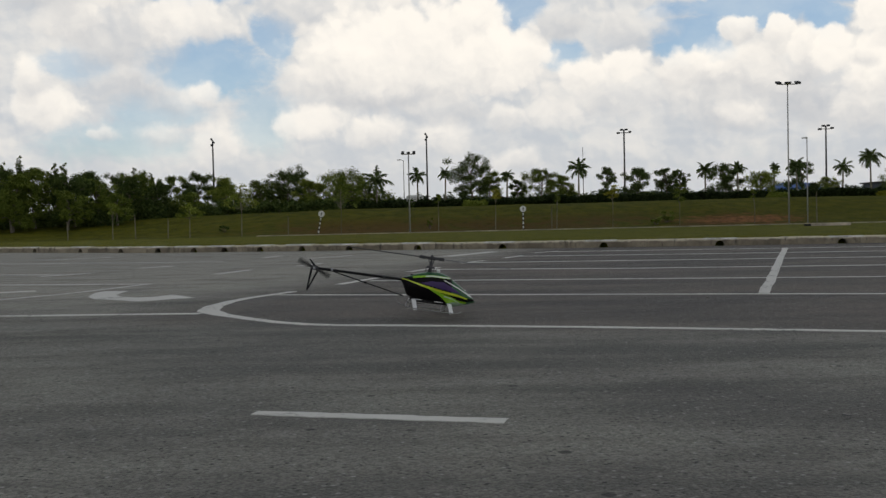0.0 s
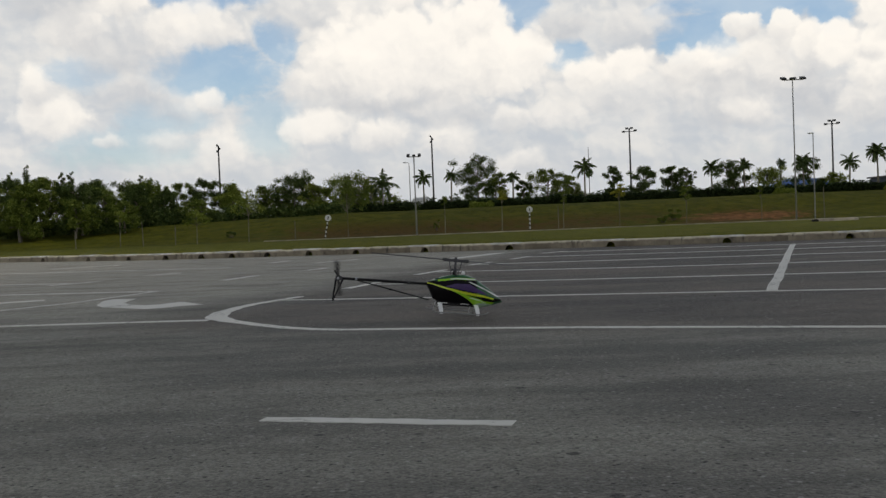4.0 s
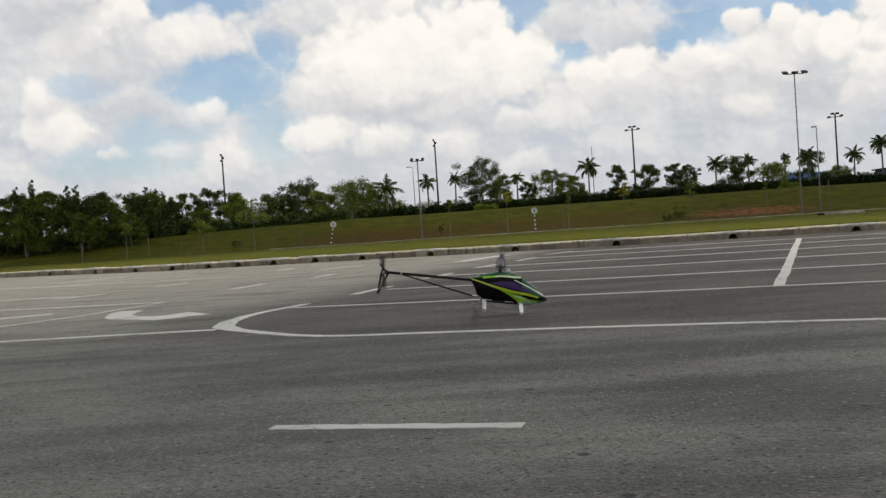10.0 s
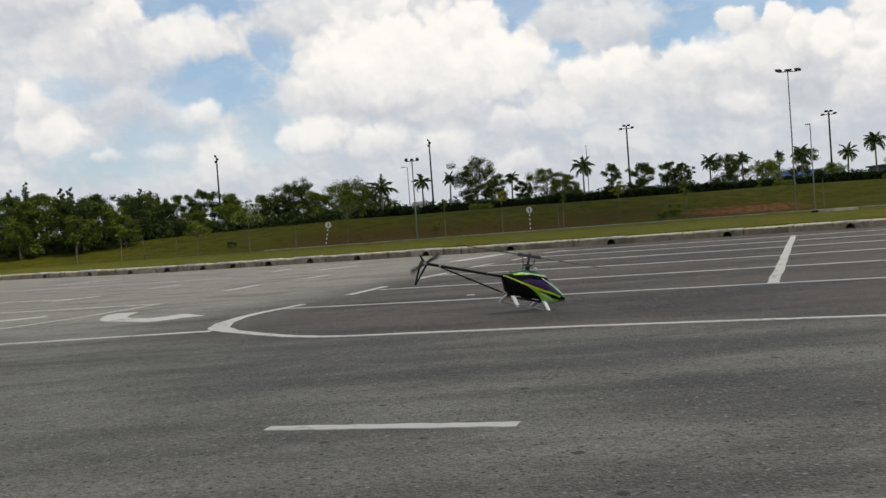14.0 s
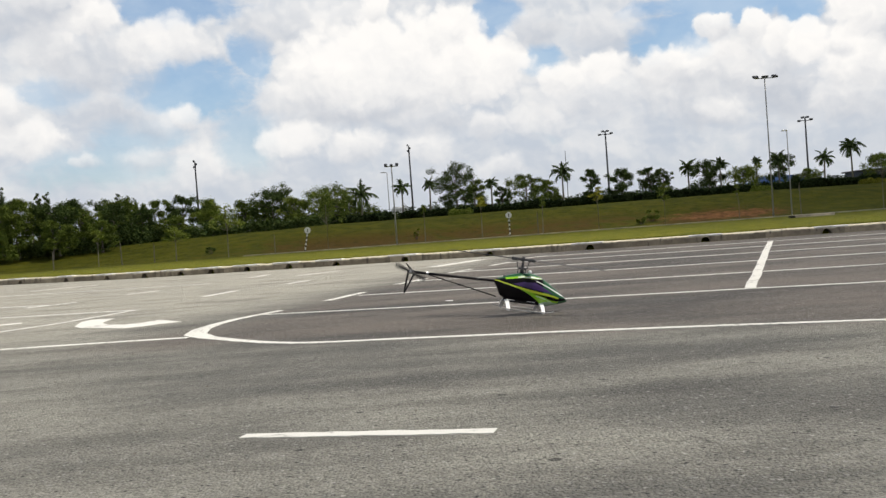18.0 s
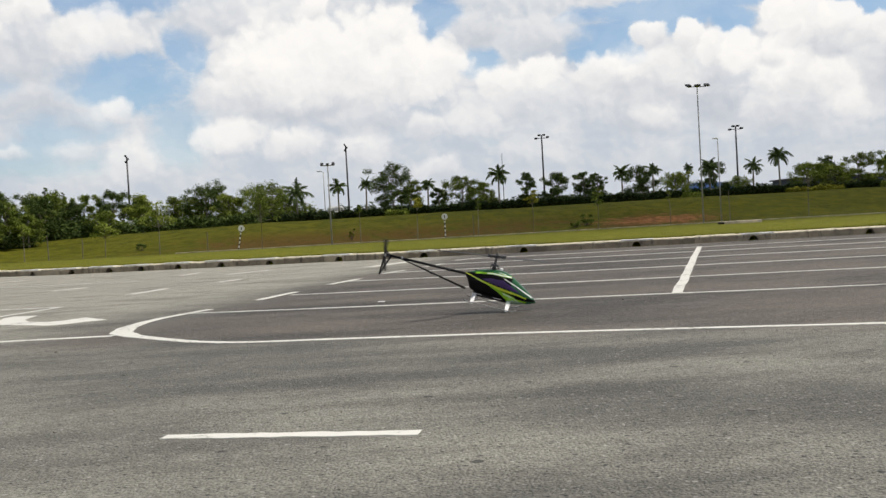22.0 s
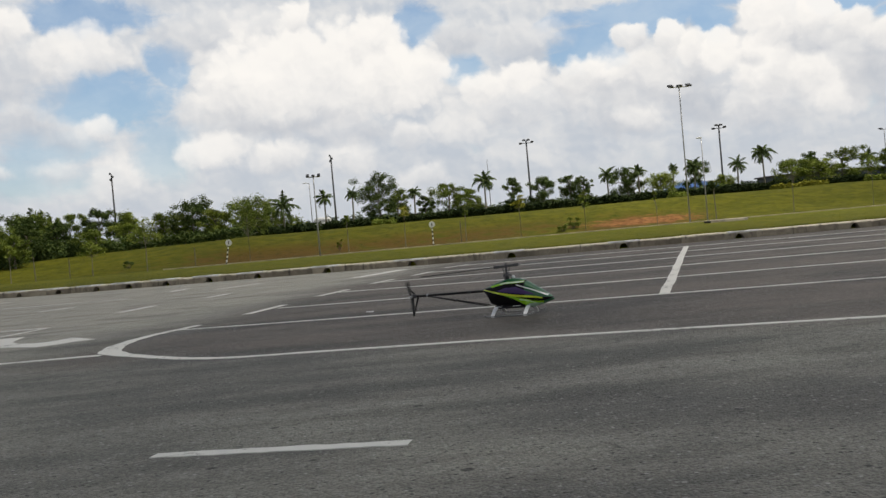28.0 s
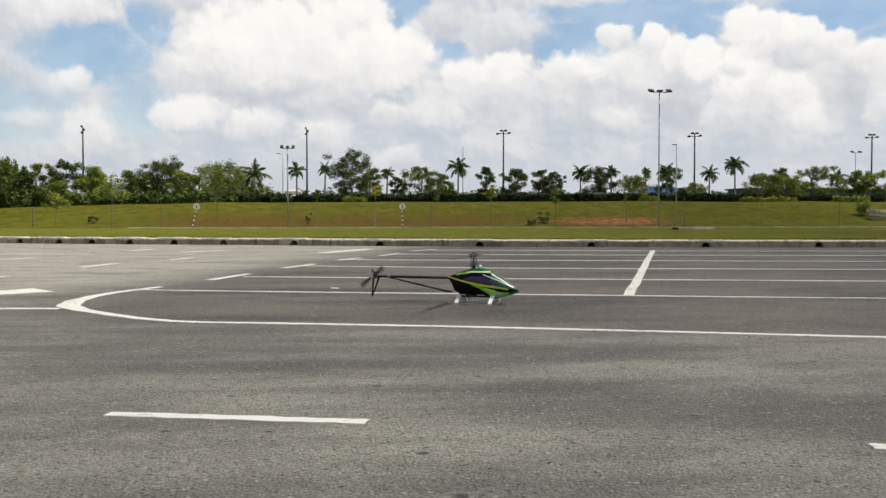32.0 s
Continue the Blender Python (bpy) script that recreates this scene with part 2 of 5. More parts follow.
def bump(n, height, strength, distance):
    return n.add("ShaderNodeBump", {"Height": height, "Strength": strength, "Distance": distance}).outputs[0]


def plain(name, color, rough=0.5, metal=0.0, vary=0.12, scale=8.0, coat=0.0, spec=0.5):
    """A paint, metal or plastic with slight grime at two scales."""
    def build(n, co):
        big = n.noise(co, scale, 4.0).outputs["Fac"]
        fine = n.noise(co, scale * 12, 3.0).outputs["Fac"]
        f = n.math("ADD", n.math("MULTIPLY", big, 0.7), n.math("MULTIPLY", fine, 0.3))
        dark = tuple(c * (1 - vary * 1.6) for c in color)
        light = tuple(min(1.0, c * (1 + vary)) for c in color)
        return {"Base Color": n.mix(n.ramp(f, 0.3, 0.7), dark, light), "Metallic": metal, "Coat Weight": coat, "Specular IOR Level": spec,
                "Roughness": n.ramp(big, 0.3, 0.7, rough * 0.85, min(1.0, rough * 1.2))}
    return material(name, build)


def asphalt_build(n, co):
    xyz = n.add("ShaderNodeSeparateXYZ", {0: co}).outputs
    grit = n.add("ShaderNodeTexVoronoi", {"Vector": co, "Scale": 72.0}, feature="F1")
    stone = n.ramp(grit.outputs["Distance"], 0.1, 0.75)
    speck = n.noise(co, 62.0, 3.0, 0.75).outputs["Fac"]
    coarse = n.noise(co, 9.0, 3.0, 0.5).outputs["Fac"]
    smear = n.add("ShaderNodeMapping", {"Vector": co, "Rotation": (0, 0, radians(15)), "Scale": (0.38, 1.0, 1.0)}).outputs[0]
    patch = n.noise(smear, 1.7, 3.0, 0.5).outputs["Fac"]
    # long worn bands along the lanes, which run a little across x
    lane = n.add("ShaderNodeMapping", {"Vector": co, "Rotation": (0, 0, radians(15)), "Scale": (0.26, 1.0, 1.0)}).outputs[0]
    bands = n.noise(lane, 0.75, 5.0, 0.6).outputs["Fac"]
    streaks = n.noise(lane, 2.4, 3.0, 0.5).outputs["Fac"]
    blots = n.noise(co, 0.38, 4.0, 0.55).outputs["Fac"]
    tone = n.math("ADD", n.math("MULTIPLY", bands, 0.7), n.math("MULTIPLY", blots, 0.5))
    # the driving lane is worn to pale stone, the bays keep darker tar
    worn = n.mix(n.ramp(tone, 0.46, 0.70), (0.092, 0.090, 0.077), (0.288, 0.281, 0.239))
    bays = n.mix(n.ramp(tone, 0.47, 0.70), (0.047, 0.040, 0.034), (0.162, 0.138, 0.116))
    over_line = n.math("ADD", n.math("ADD", xyz[1], n.math("MULTIPLY", xyz[0], 0.324)), -7.9)
    over_line = n.math("ADD", over_line, n.math("MULTIPLY", n.math("SUBTRACT", blots, 0.5), 2.0))
    past_ends = n.math("ADD", n.math("SUBTRACT", xyz[0], n.math("MULTIPLY", xyz[1], 0.33)), 6.0)
    past_ends = n.math("ADD", past_ends, n.math("MULTIPLY", n.math("SUBTRACT", bands, 0.5), 4.0))
    inside = n.math("MULTIPLY", n.ramp(over_line, -0.7, 0.5), n.ramp(past_ends, -0.8, 0.8))
    color = n.mix(inside, worn, bays)
    # the older, paler surface beyond the ends of the bays
    old = n.math("MULTIPLY", n.ramp(past_ends, 0.4, -2.0), n.ramp(xyz[1], 8.0, 13.0))
    color = n.mix(n.math("MULTIPLY", old, 0.85), color, (0.45, 0.43, 0.36))
    color = n.mix(n.ramp(patch, 0.50, 0.70, 0.0, 0.42), color, (0.066, 0.062, 0.053))
    color = n.mix(n.ramp(streaks, 0.52, 0.70, 0.0, 0.36), color, (0.066, 0.062, 0.053))
    color = n.mix(n.math("MULTIPLY", inside, n.ramp(streaks, 0.47, 0.34, 0.0, 0.4)), color, (0.19, 0.172, 0.142))
    color = n.mix(n.ramp(stone, 0.0, 0.5, 0.40, 0.0), color, (0.26, 0.25, 0.225))
    color = n.mix(n.ramp(speck, 0.53, 0.65, 0.0, 0.5), color, (0.016, 0.016, 0.015))
    color = n.mix(n.ramp(coarse, 0.50, 0.74, 0.0, 0.22), color, (0.042, 0.038, 0.034))
    color = n.mix(n.ramp(n.noise(co, 27.0, 2.0, 0.5).outputs["Fac"], 0.62, 0.74, 0.0, 0.55), color, (0.30, 0.29, 0.26))
    pits = n.add("ShaderNodeTexVoronoi", {"Vector": co, "Scale": 13.0}, feature="F1")
    color = n.mix(n.math("MULTIPLY", n.ramp(pits.outputs["Distance"], 0.16, 0.08), n.ramp(speck, 0.42, 0.5)), color, (0.014, 0.013, 0.012))
    # scattered tar drops and oil spots
    drops = n.add("ShaderNodeTexVoronoi", {"Vector": co, "Scale": 3.1}, feature="F1").outputs["Distance"]
    drops = n.math("ADD", drops, n.math("MULTIPLY", n.math("SUBTRACT", coarse, 0.5), 0.16))
    color = n.mix(n.ramp(drops, 0.085, 0.045, 0.0, 0.8), color, (0.016, 0.015, 0.014))
    # small pits and pale chips where stones came loose
    chips = n.add("ShaderNodeTexVoronoi", {"Vector": co, "Scale": 26.0}, feature="F1")
    pick = n.add("ShaderNodeSeparateColor", {0: chips.outputs["Color"]}).outputs
    spot = n.ramp(chips.outputs["Distance"], 0.30, 0.16)
    color = n.mix(n.math("MULTIPLY", spot, n.ramp(pick[1], 0.62, 0.72, 0.0, 0.85)), color, (0.015, 0.014, 0.013))
    color = n.mix(n.math("MULTIPLY", spot, n.ramp(pick[2], 0.86, 0.92, 0.0, 0.6)), color, (0.42, 0.41, 0.38))
    # each stone of the aggregate has a tone of its own
    shade = n.add("ShaderNodeSeparateColor", {0: grit.outputs["Color"]}).outputs[0]
    shade = n.ramp(shade, 0.05, 0.95, 0.77, 1.25)
    tint = n.add("ShaderNodeCombineColor", {0: shade, 1: shade, 2: shade}).outputs[0]
    color = n.mix(1.0, color, tint, "MULTIPLY")
    height = n.math("ADD", n.math("MULTIPLY", stone, -0.6), n.math("MULTIPLY", speck, 0.7))
    return {"Base Color": color, "Roughness": n.ramp(tone, 0.3, 0.9, 0.62, 0.80), "Specular IOR Level": 0.5,
            "Normal": bump(n, height, 1.0, 0.012)}


def paint_build(n, co):
    wear = n.noise(co, 14.0, 6.0, 0.7).outputs["Fac"]
    film = n.noise(co, 1.3, 4.0, 0.6).outputs["Fac"]
    f = n.math("ADD", n.math("MULTIPLY", wear, 0.75), n.math("MULTIPLY", film, 0.4))
    color = n.mix(n.ramp(f, 0.2, 0.55), (0.82, 0.81, 0.76), (0.74, 0.73, 0.68))
    color = n.mix(n.ramp(f, 0.61, 0.74), color, (0.16, 0.15, 0.13))
    return {"Base Color": color, "Roughness": 0.75, "Normal": bump(n, n.noise(co, 60.0, 3.0).outputs["Fac"], 0.5, 0.004)}


def old_paint_build(n, co):
    wear = n.noise(co, 9.0, 6.0, 0.7).outputs["Fac"]
    color = n.mix(n.ramp(wear, 0.45, 0.70), (0.78, 0.77, 0.73), (0.36, 0.35, 0.33))
    return {"Base Color": color, "Roughness": 0.8}


def grass_build(n, co):
    xyz = n.add("ShaderNodeSeparateXYZ", {0: co}).outputs
    big = n.noise(co, 0.10, 5.0, 0.6).outputs["Fac"]
    mid = n.noise(co, 0.8, 5.0, 0.65).outputs["Fac"]
    fine = n.noise(co, 9.0, 4.0, 0.7).outputs["Fac"]
    green = n.mix(n.ramp(mid, 0.3, 0.7), (0.060, 0.074, 0.004), (0.142, 0.138, 0.009))
    green = n.mix(n.ramp(fine, 0.35, 0.7, 0.0, 0.5), green, (0.088, 0.078, 0.015))
    verge = n.ramp(xyz[1], 62.6, 61.8, 0.0, 0.6)
    green = n.mix(verge, green, n.mix(n.ramp(mid, 0.3, 0.7), (0.118, 0.138, 0.011), (0.215, 0.208, 0.026)))
    # bare reddish earth on the face of the bank
    face = n.math("MULTIPLY", n.ramp(xyz[1], 63.5, 66.5), n.ramp(n.math("ADD", xyz[1], n.math("MULTIPLY", big, 6.0)), 77.0, 71.5))
    soil = n.mix(n.ramp(fine, 0.3, 0.75), (0.078, 0.042, 0.011), (0.140, 0.075, 0.020))
    tuft = n.noise(n.add("ShaderNodeMapping", {"Vector": co, "Scale": (1.0, 0.6, 1.0)}).outputs[0], 2.4, 4.0, 0.7).outputs["Fac"]
    bare = n.math("MULTIPLY", face, n.ramp(n.math("ADD", big, n.math("MULTIPLY", n.math("SUBTRACT", mid, 0.5), 0.5)), 0.36, 0.57, 0.0, 0.85))
    side = n.math("ADD", xyz[0], n.math("MULTIPLY", n.math("SUBTRACT", mid, 0.5), 10.0))
    bare = n.math("MULTIPLY", bare, n.math("MULTIPLY", n.ramp(side, -17.0, -9.0), n.ramp(side, 28.0, 19.0)))
    color = n.mix(bare, green, soil)
    color = n.mix(n.ramp(tuft, 0.54, 0.66, 0.0, 0.6), color, (0.030, 0.036, 0.006))
    color = n.mix(n.ramp(tuft, 0.40, 0.30, 0.0, 0.45), color, (0.150, 0.115, 0.035))
    scar = n.add("ShaderNodeVectorMath", {0: co, 1: (0.2, 0.42, 0.0), 2: (-4.15, -28.6, 0.0)}, operation="MULTIPLY_ADD").outputs[0]
    r = n.add("ShaderNodeVectorMath", {0: scar}, operation="LENGTH").outputs["Value"]
    r = n.math("ADD", r, n.math("MULTIPLY", n.math("SUBTRACT", n.noise(co, 1.3, 6.0, 0.75).outputs["Fac"], 0.5), 2.8))
    color = n.mix(n.ramp(r, 0.95, 0.45, 0.0, 0.9), color, n.mix(n.ramp(tuft, 0.35, 0.65), (0.34, 0.155, 0.060), (0.17, 0.075, 0.030)))
    return {"Base Color": color, "Roughness": 0.95, "Specular IOR Level": 0.1, "Normal": bump(n, fine, 0.8, 0.08)}


def concrete_build(n, co):
    tint = n.add("ShaderNodeObjectInfo").outputs["Random"]
    shift = n.add("ShaderNodeCombineXYZ", {0: n.math("MULTIPLY", tint, 37.0), 1: tint, 2: tint}).outputs[0]
    at = n.add("ShaderNodeVectorMath", {0: co, 1: shift}, operation="ADD").outputs[0]
    z = n.add("ShaderNodeSeparateXYZ", {0: co}).outputs[2]
    big = n.noise(at, 1.6, 5.0, 0.65).outputs["Fac"]
    fine = n.noise(at, 24.0, 4.0, 0.7).outputs["Fac"]
    f = n.math("ADD", n.math("MULTIPLY", big, 0.85), n.math("MULTIPLY", tint, 0.15))
    color = n.mix(n.ramp(f, 0.3, 0.75), (0.17, 0.142, 0.104), (0.40, 0.345, 0.255))
    # remains of whitewash along the upper edge, run down in places
    lime = n.math("ADD", z, n.math("MULTIPLY", n.math("SUBTRACT", n.noise(at, 4.0, 5.0, 0.7).outputs["Fac"], 0.52), 0.16))
    color = n.mix(n.ramp(lime, 0.125, 0.18, 0.0, 0.85), color, (0.74, 0.68, 0.52))
    streak = n.noise(n.add("ShaderNodeMapping", {"Vector": at, "Scale": (5.0, 5.0, 1.3)}).outputs[0], 1.5, 5.0, 0.7).outputs["Fac"]
    color = n.mix(n.ramp(streak, 0.52, 0.68, 0.0, 0.8), color, (0.060, 0.052, 0.042))
    return {"Base Color": color, "Roughness": 0.9, "Normal": bump(n, fine, 0.6, 0.012)}


def leaf_material(name, dark, light):
    def build(n, co):
        tint = n.add("ShaderNodeNewGeometry").outputs["Random Per Island"]
        f = n.math("ADD", n.math("MULTIPLY", tint, 0.7), n.math("MULTIPLY", n.noise(co, 0.8, 3.0).outputs["Fac"], 0.4))
        return {"Base Color": n.mix(n.ramp(f, 0.15, 0.9), dark, light), "Roughness": 0.8, "Specular IOR Level": 0.1,
                "Transmission Weight": 0.0}
    return material(name, build)


def bark_build(n, co):
    stretch = n.add("ShaderNodeMapping", {"Vector": co, "Scale": (6.0, 6.0, 1.2)}).outputs[0]
    f = n.noise(stretch, 3.0, 5.0, 0.7).outputs["Fac"]
    return {"Base Color": n.mix(n.ramp(f, 0.3, 0.7), (0.09, 0.075, 0.055), (0.24, 0.21, 0.17)), "Roughness": 0.95,
            "Normal": bump(n, f, 0.6, 0.02)}


ASPHALT = material("asphalt", asphalt_build)
PAINT = material("road_paint", paint_build)
OLD_PAINT = material("worn_road_paint", old_paint_build)
GRASS = material("grass", grass_build)
CONCRETE = material("concrete", concrete_build)
WHITEWASH = plain("whitewash", (0.80, 0.77, 0.67), 0.85, vary=0.4, scale=3.0)
BARK = material("bark", bark_build)
PALE_BARK = plain("pale_bark", (0.24, 0.22, 0.155), 0.9, vary=0.3, scale=5.0)
LEAVES = [leaf_material("leaves_dark", (0.042, 0.072, 0.022), (0.135, 0.180, 0.050)),
          leaf_material("leaves_mid", (0.080, 0.122, 0.022), (0.225, 0.272, 0.054)),
          leaf_material("leaves_light", (0.130, 0.188, 0.028), (0.310, 0.350, 0.070))]
HEDGE_LEAF = leaf_material("leaves_hedge", (0.014, 0.026, 0.009), (0.045, 0.065, 0.020))
GRASS_BLADE = leaf_material("grass_blades", (0.135, 0.148, 0.018), (0.235, 0.222, 0.040))
# distance haze is mixed into this leaf colour, paler and greyer than near leaves
HAZY_LEAF = leaf_material("leaves_far_hazed", (0.075, 0.105, 0.070), (0.135, 0.165, 0.110))
PALM_LEAF = leaf_material("leaves_palm", (0.045, 0.076, 0.026), (0.125, 0.165, 0.055))
GALVANISED = plain("galvanised_steel", (0.40, 0.40, 0.39), 0.5, metal=0.35, vary=0.2)
DARK_STEEL = plain("dark_steel", (0.07, 0.07, 0.075), 0.5, metal=0.4)
LAMP_GLASS = plain("lamp_glass", (0.55, 0.56, 0.58), 0.2)
WHITE_PAINT = plain("white_paint", (0.78, 0.78, 0.76), 0.5)
BLACK_PAINT = plain("black_paint", (0.025, 0.025, 0.025), 0.5)
HOLE_DARK = plain("near_black", (0.018, 0.016, 0.014), 0.95)
POST_GREY = plain("fence_post", (0.19, 0.17, 0.12), 0.8, vary=0.25)
BLUE_ROOF = plain("blue_roof", (0.05, 0.14, 0.38), 0.5, scale=1.0)
WALL_PALE = plain("pale_wall", (0.55, 0.54, 0.50), 0.85, scale=0.6)
YELLOW_LEAF = leaf_material("leaves_yellow", (0.20, 0.21, 0.03), (0.42, 0.40, 0.06))
SLATE_WALL = plain("slate_blue_wall", (0.060, 0.075, 0.105), 0.7, scale=0.5)
CLOUD_WHITE = plain("cloud_white", (0.82, 0.83, 0.85), 1.0, vary=0.05, scale=0.02, spec=0.0)
DRAIN_CONCRETE = plain("drain_concrete", (0.40, 0.355, 0.25), 0.9, vary=0.35, scale=0.8)
PALE_CONCRETE = plain("pale_concrete", (0.52, 0.45, 0.36), 0.9, vary=0.3, scale=2.0)
PAPER = plain("paper_scrap", (0.80, 0.80, 0.78), 0.8, vary=0.06)


# ---- building helpers ----
def mesh_from(name, verts, faces, mats, slots=None, smooth=False):
    me = bpy.data.meshes.new(name)
    me.from_pydata([tuple(v) for v in verts], [], [tuple(f) for f in faces])
    for m in mats if isinstance(mats, (list, tuple)) else [mats]:
        me.materials.append(m)
    if slots is not None:
        me.polygons.foreach_set("material_index", slots)
    if smooth:
        me.polygons.foreach_set("use_smooth", [True] * len(me.polygons))
    me.update()
    return me


def part(name, bm, mat, parent=None, label="", smooth=False):
    """Links a bmesh (which it frees) or a mesh as one object under a thing or a part."""
    if isinstance(bm, bmesh.types.BMesh):
        me = bpy.data.meshes.new(name)
        bm.to_mesh(me)
        bm.free()
        me.materials.append(mat)
        if smooth:
            me.polygons.foreach_set("use_smooth", [True] * len(me.polygons))
    else:
        me = bm
    ob = new(name, me)
    if parent is not None:
        ob.parent = parent
    return tagged(ob, label)


def thing(name, label, category, group="", kind="", at=None):
    ob = tagged(new(name), label, category, group, kind)
    ob.empty_display_size = 0.1
    if at is not None:
        ob.matrix_basis = at
    return ob


def add_box(bm, lo, hi, bevel=0.0, m=None):
    """A box from corner to corner, its edges rounded by bevel, moved by m."""
    mid, size = [(p + q) / 2 for p, q in zip(lo, hi)], [q - p for p, q in zip(lo, hi)]
    made = bmesh.ops.create_cube(bm, size=1.0, matrix=Matrix.Translation(mid) @ Matrix.Diagonal((*size, 1)))["verts"]
    if bevel:
        edges = {e for v in made for e in v.link_edges}
        made = [v for f in bmesh.ops.bevel(bm, geom=list(edges), offset=bevel, segments=1, affect="EDGES")["faces"] for v in f.verts] + [v for v in made if v.is_valid]
        made = list({v for v in made})
    if m is not None:
        bmesh.ops.transform(bm, matrix=m, verts=[v for v in made if v.is_valid])
    return bm


def add_tube(bm, path, radii, sides=8, caps=True):
    """A round tube along points, with a radius at each."""
    pts = [Vector(p) for p in path]
    rings = []
    for i, p in enumerate(pts):
        d = (pts[min(i + 1, len(pts) - 1)] - pts[max(i - 1, 0)]).normalized()
        q = d.to_track_quat("Z", "X")
        r = radii[i] if isinstance(radii, (list, tuple)) else radii
        rings.append([bm.verts.new(p + q @ Vector((r * math.cos(k * math.tau / sides), r * math.sin(k * math.tau / sides), 0))) for k in range(sides)])
    for a, b in zip(rings, rings[1:]):
        for k in range(sides):
            bm.faces.new((a[k], a[(k + 1) % sides], b[(k + 1) % sides], b[k]))
    if caps:
        bm.faces.new(rings[0][::-1])
        bm.faces.new(rings[-1])
    return bm


def tube(path, radii, sides=8):
    return add_tube(bmesh.new(), path, radii, sides)


# ---- ground, lot and kerb ----
KERB = [(-75.0, 68.0), (-45.0, 53.5), (-28.0, 43.5), (-16.2, 36.0), (-9.8, 31.4), (-5.7, 29.95), (-2.9, 29.05), (-0.8, 28.3),
        (1.6, 27.4), (4.3, 26.6), (7.25, 25.9), (10.3, 25.45), (13.35, 25.1), (20.0, 24.5), (40.0, 23.0), (90.0, 20.0)]
BANK = [(-60.0, 0.9), (-35.0, 1.05), (-26.0, 1.25), (-20.0, 1.55), (-8.0, 1.83), (10.0, 1.92), (30.0, 2.0), (60.0, 1.95)]


def kerb_y(x):
    return float(np.interp(x, [p[0] for p in KERB], [p[1] for p in KERB]))


def bank_top(x):
    return float(np.interp(x, [p[0] for p in BANK], [p[1] for p in BANK]))


def smooth(t):
    t = min(1.0, max(0.0, t))
    return t * t * (3 - 2 * t)


def ground_z(x, y):
    k = kerb_y(x)
    if y < k + 0.2:
        return -0.25
    z = 0.185 + (0.03 - 0.185) * min(1.0, (y - k) / max(62.0 - k, 1.0))
    foot = max(64.0, k + 6)
    z += (bank_top(x) - 0.03) * smooth((y - foot) / 15.0)
    z += 0.5 * smooth((y - 80.0) / 40.0)
    if y > foot and y < 300:
        z += 0.10 * noise.noise(Vector((x * 0.16, y * 0.2, 3.0))) * smooth((y - foot) / 3.0)
    return z


def build_ground():
    xs = sorted({*np.linspace(-75, 90, 166).tolist(), -4000.0, -1500.0, -500.0, -200.0, -110.0, 120.0, 220.0, 500.0, 1500.0, 4000.0})
    steps = [0.17, 0.305, 0.8, 2, 4, 7, 10, 14]
    verts, faces, columns = [], [], []
    for x in xs:
        k = kerb_y(x)
        ys = [-4000.0, -300.0, -40.0, k - 1.0] + [k + s for s in steps]
        rest = np.r_[np.linspace(max(k + 16, 46), max(k + 18, 62), 6), np.linspace(max(k + 19, 63.2), max(k + 36, 82), 24), np.linspace(max(k + 40, 88), max(k + 70, 140), 8), 300.0, 900.0, 4000.0]
        ys += sorted(rest.tolist())
        columns.append(len(verts))
        verts += [(x, y, ground_z(x, y)) for y in ys]
        rows = len(ys)
    for c in range(len(xs) - 1):
        for r in range(rows - 1):
            i, j = columns[c] + r, columns[c + 1] + r
            faces.append((i, j, j + 1, i + 1))
    tagged(new("ground", mesh_from("ground", verts, faces, GRASS, smooth=True)), "rough mown grass with bare reddish earth on the bank", "ground", kind="structure")


def build_lot():
    xs = np.linspace(-75, 90, 112).tolist()
    verts, faces = [], []
    for x in xs:
        k = kerb_y(x)
        verts += [(x, -60.0, 0.0), (x, 0.0, 0.0), (x, k - 6, 0.0), (x, k + 0.02, 0.0)]
    for c in range(len(xs) - 1):
        for r in range(3):
            i = c * 4 + r
            faces.append((i, i + 4, i + 5, i + 1))
    tagged(new("road", mesh_from("road", verts, faces, ASPHALT)), "worn grey asphalt of a wide car park", "road", kind="structure")


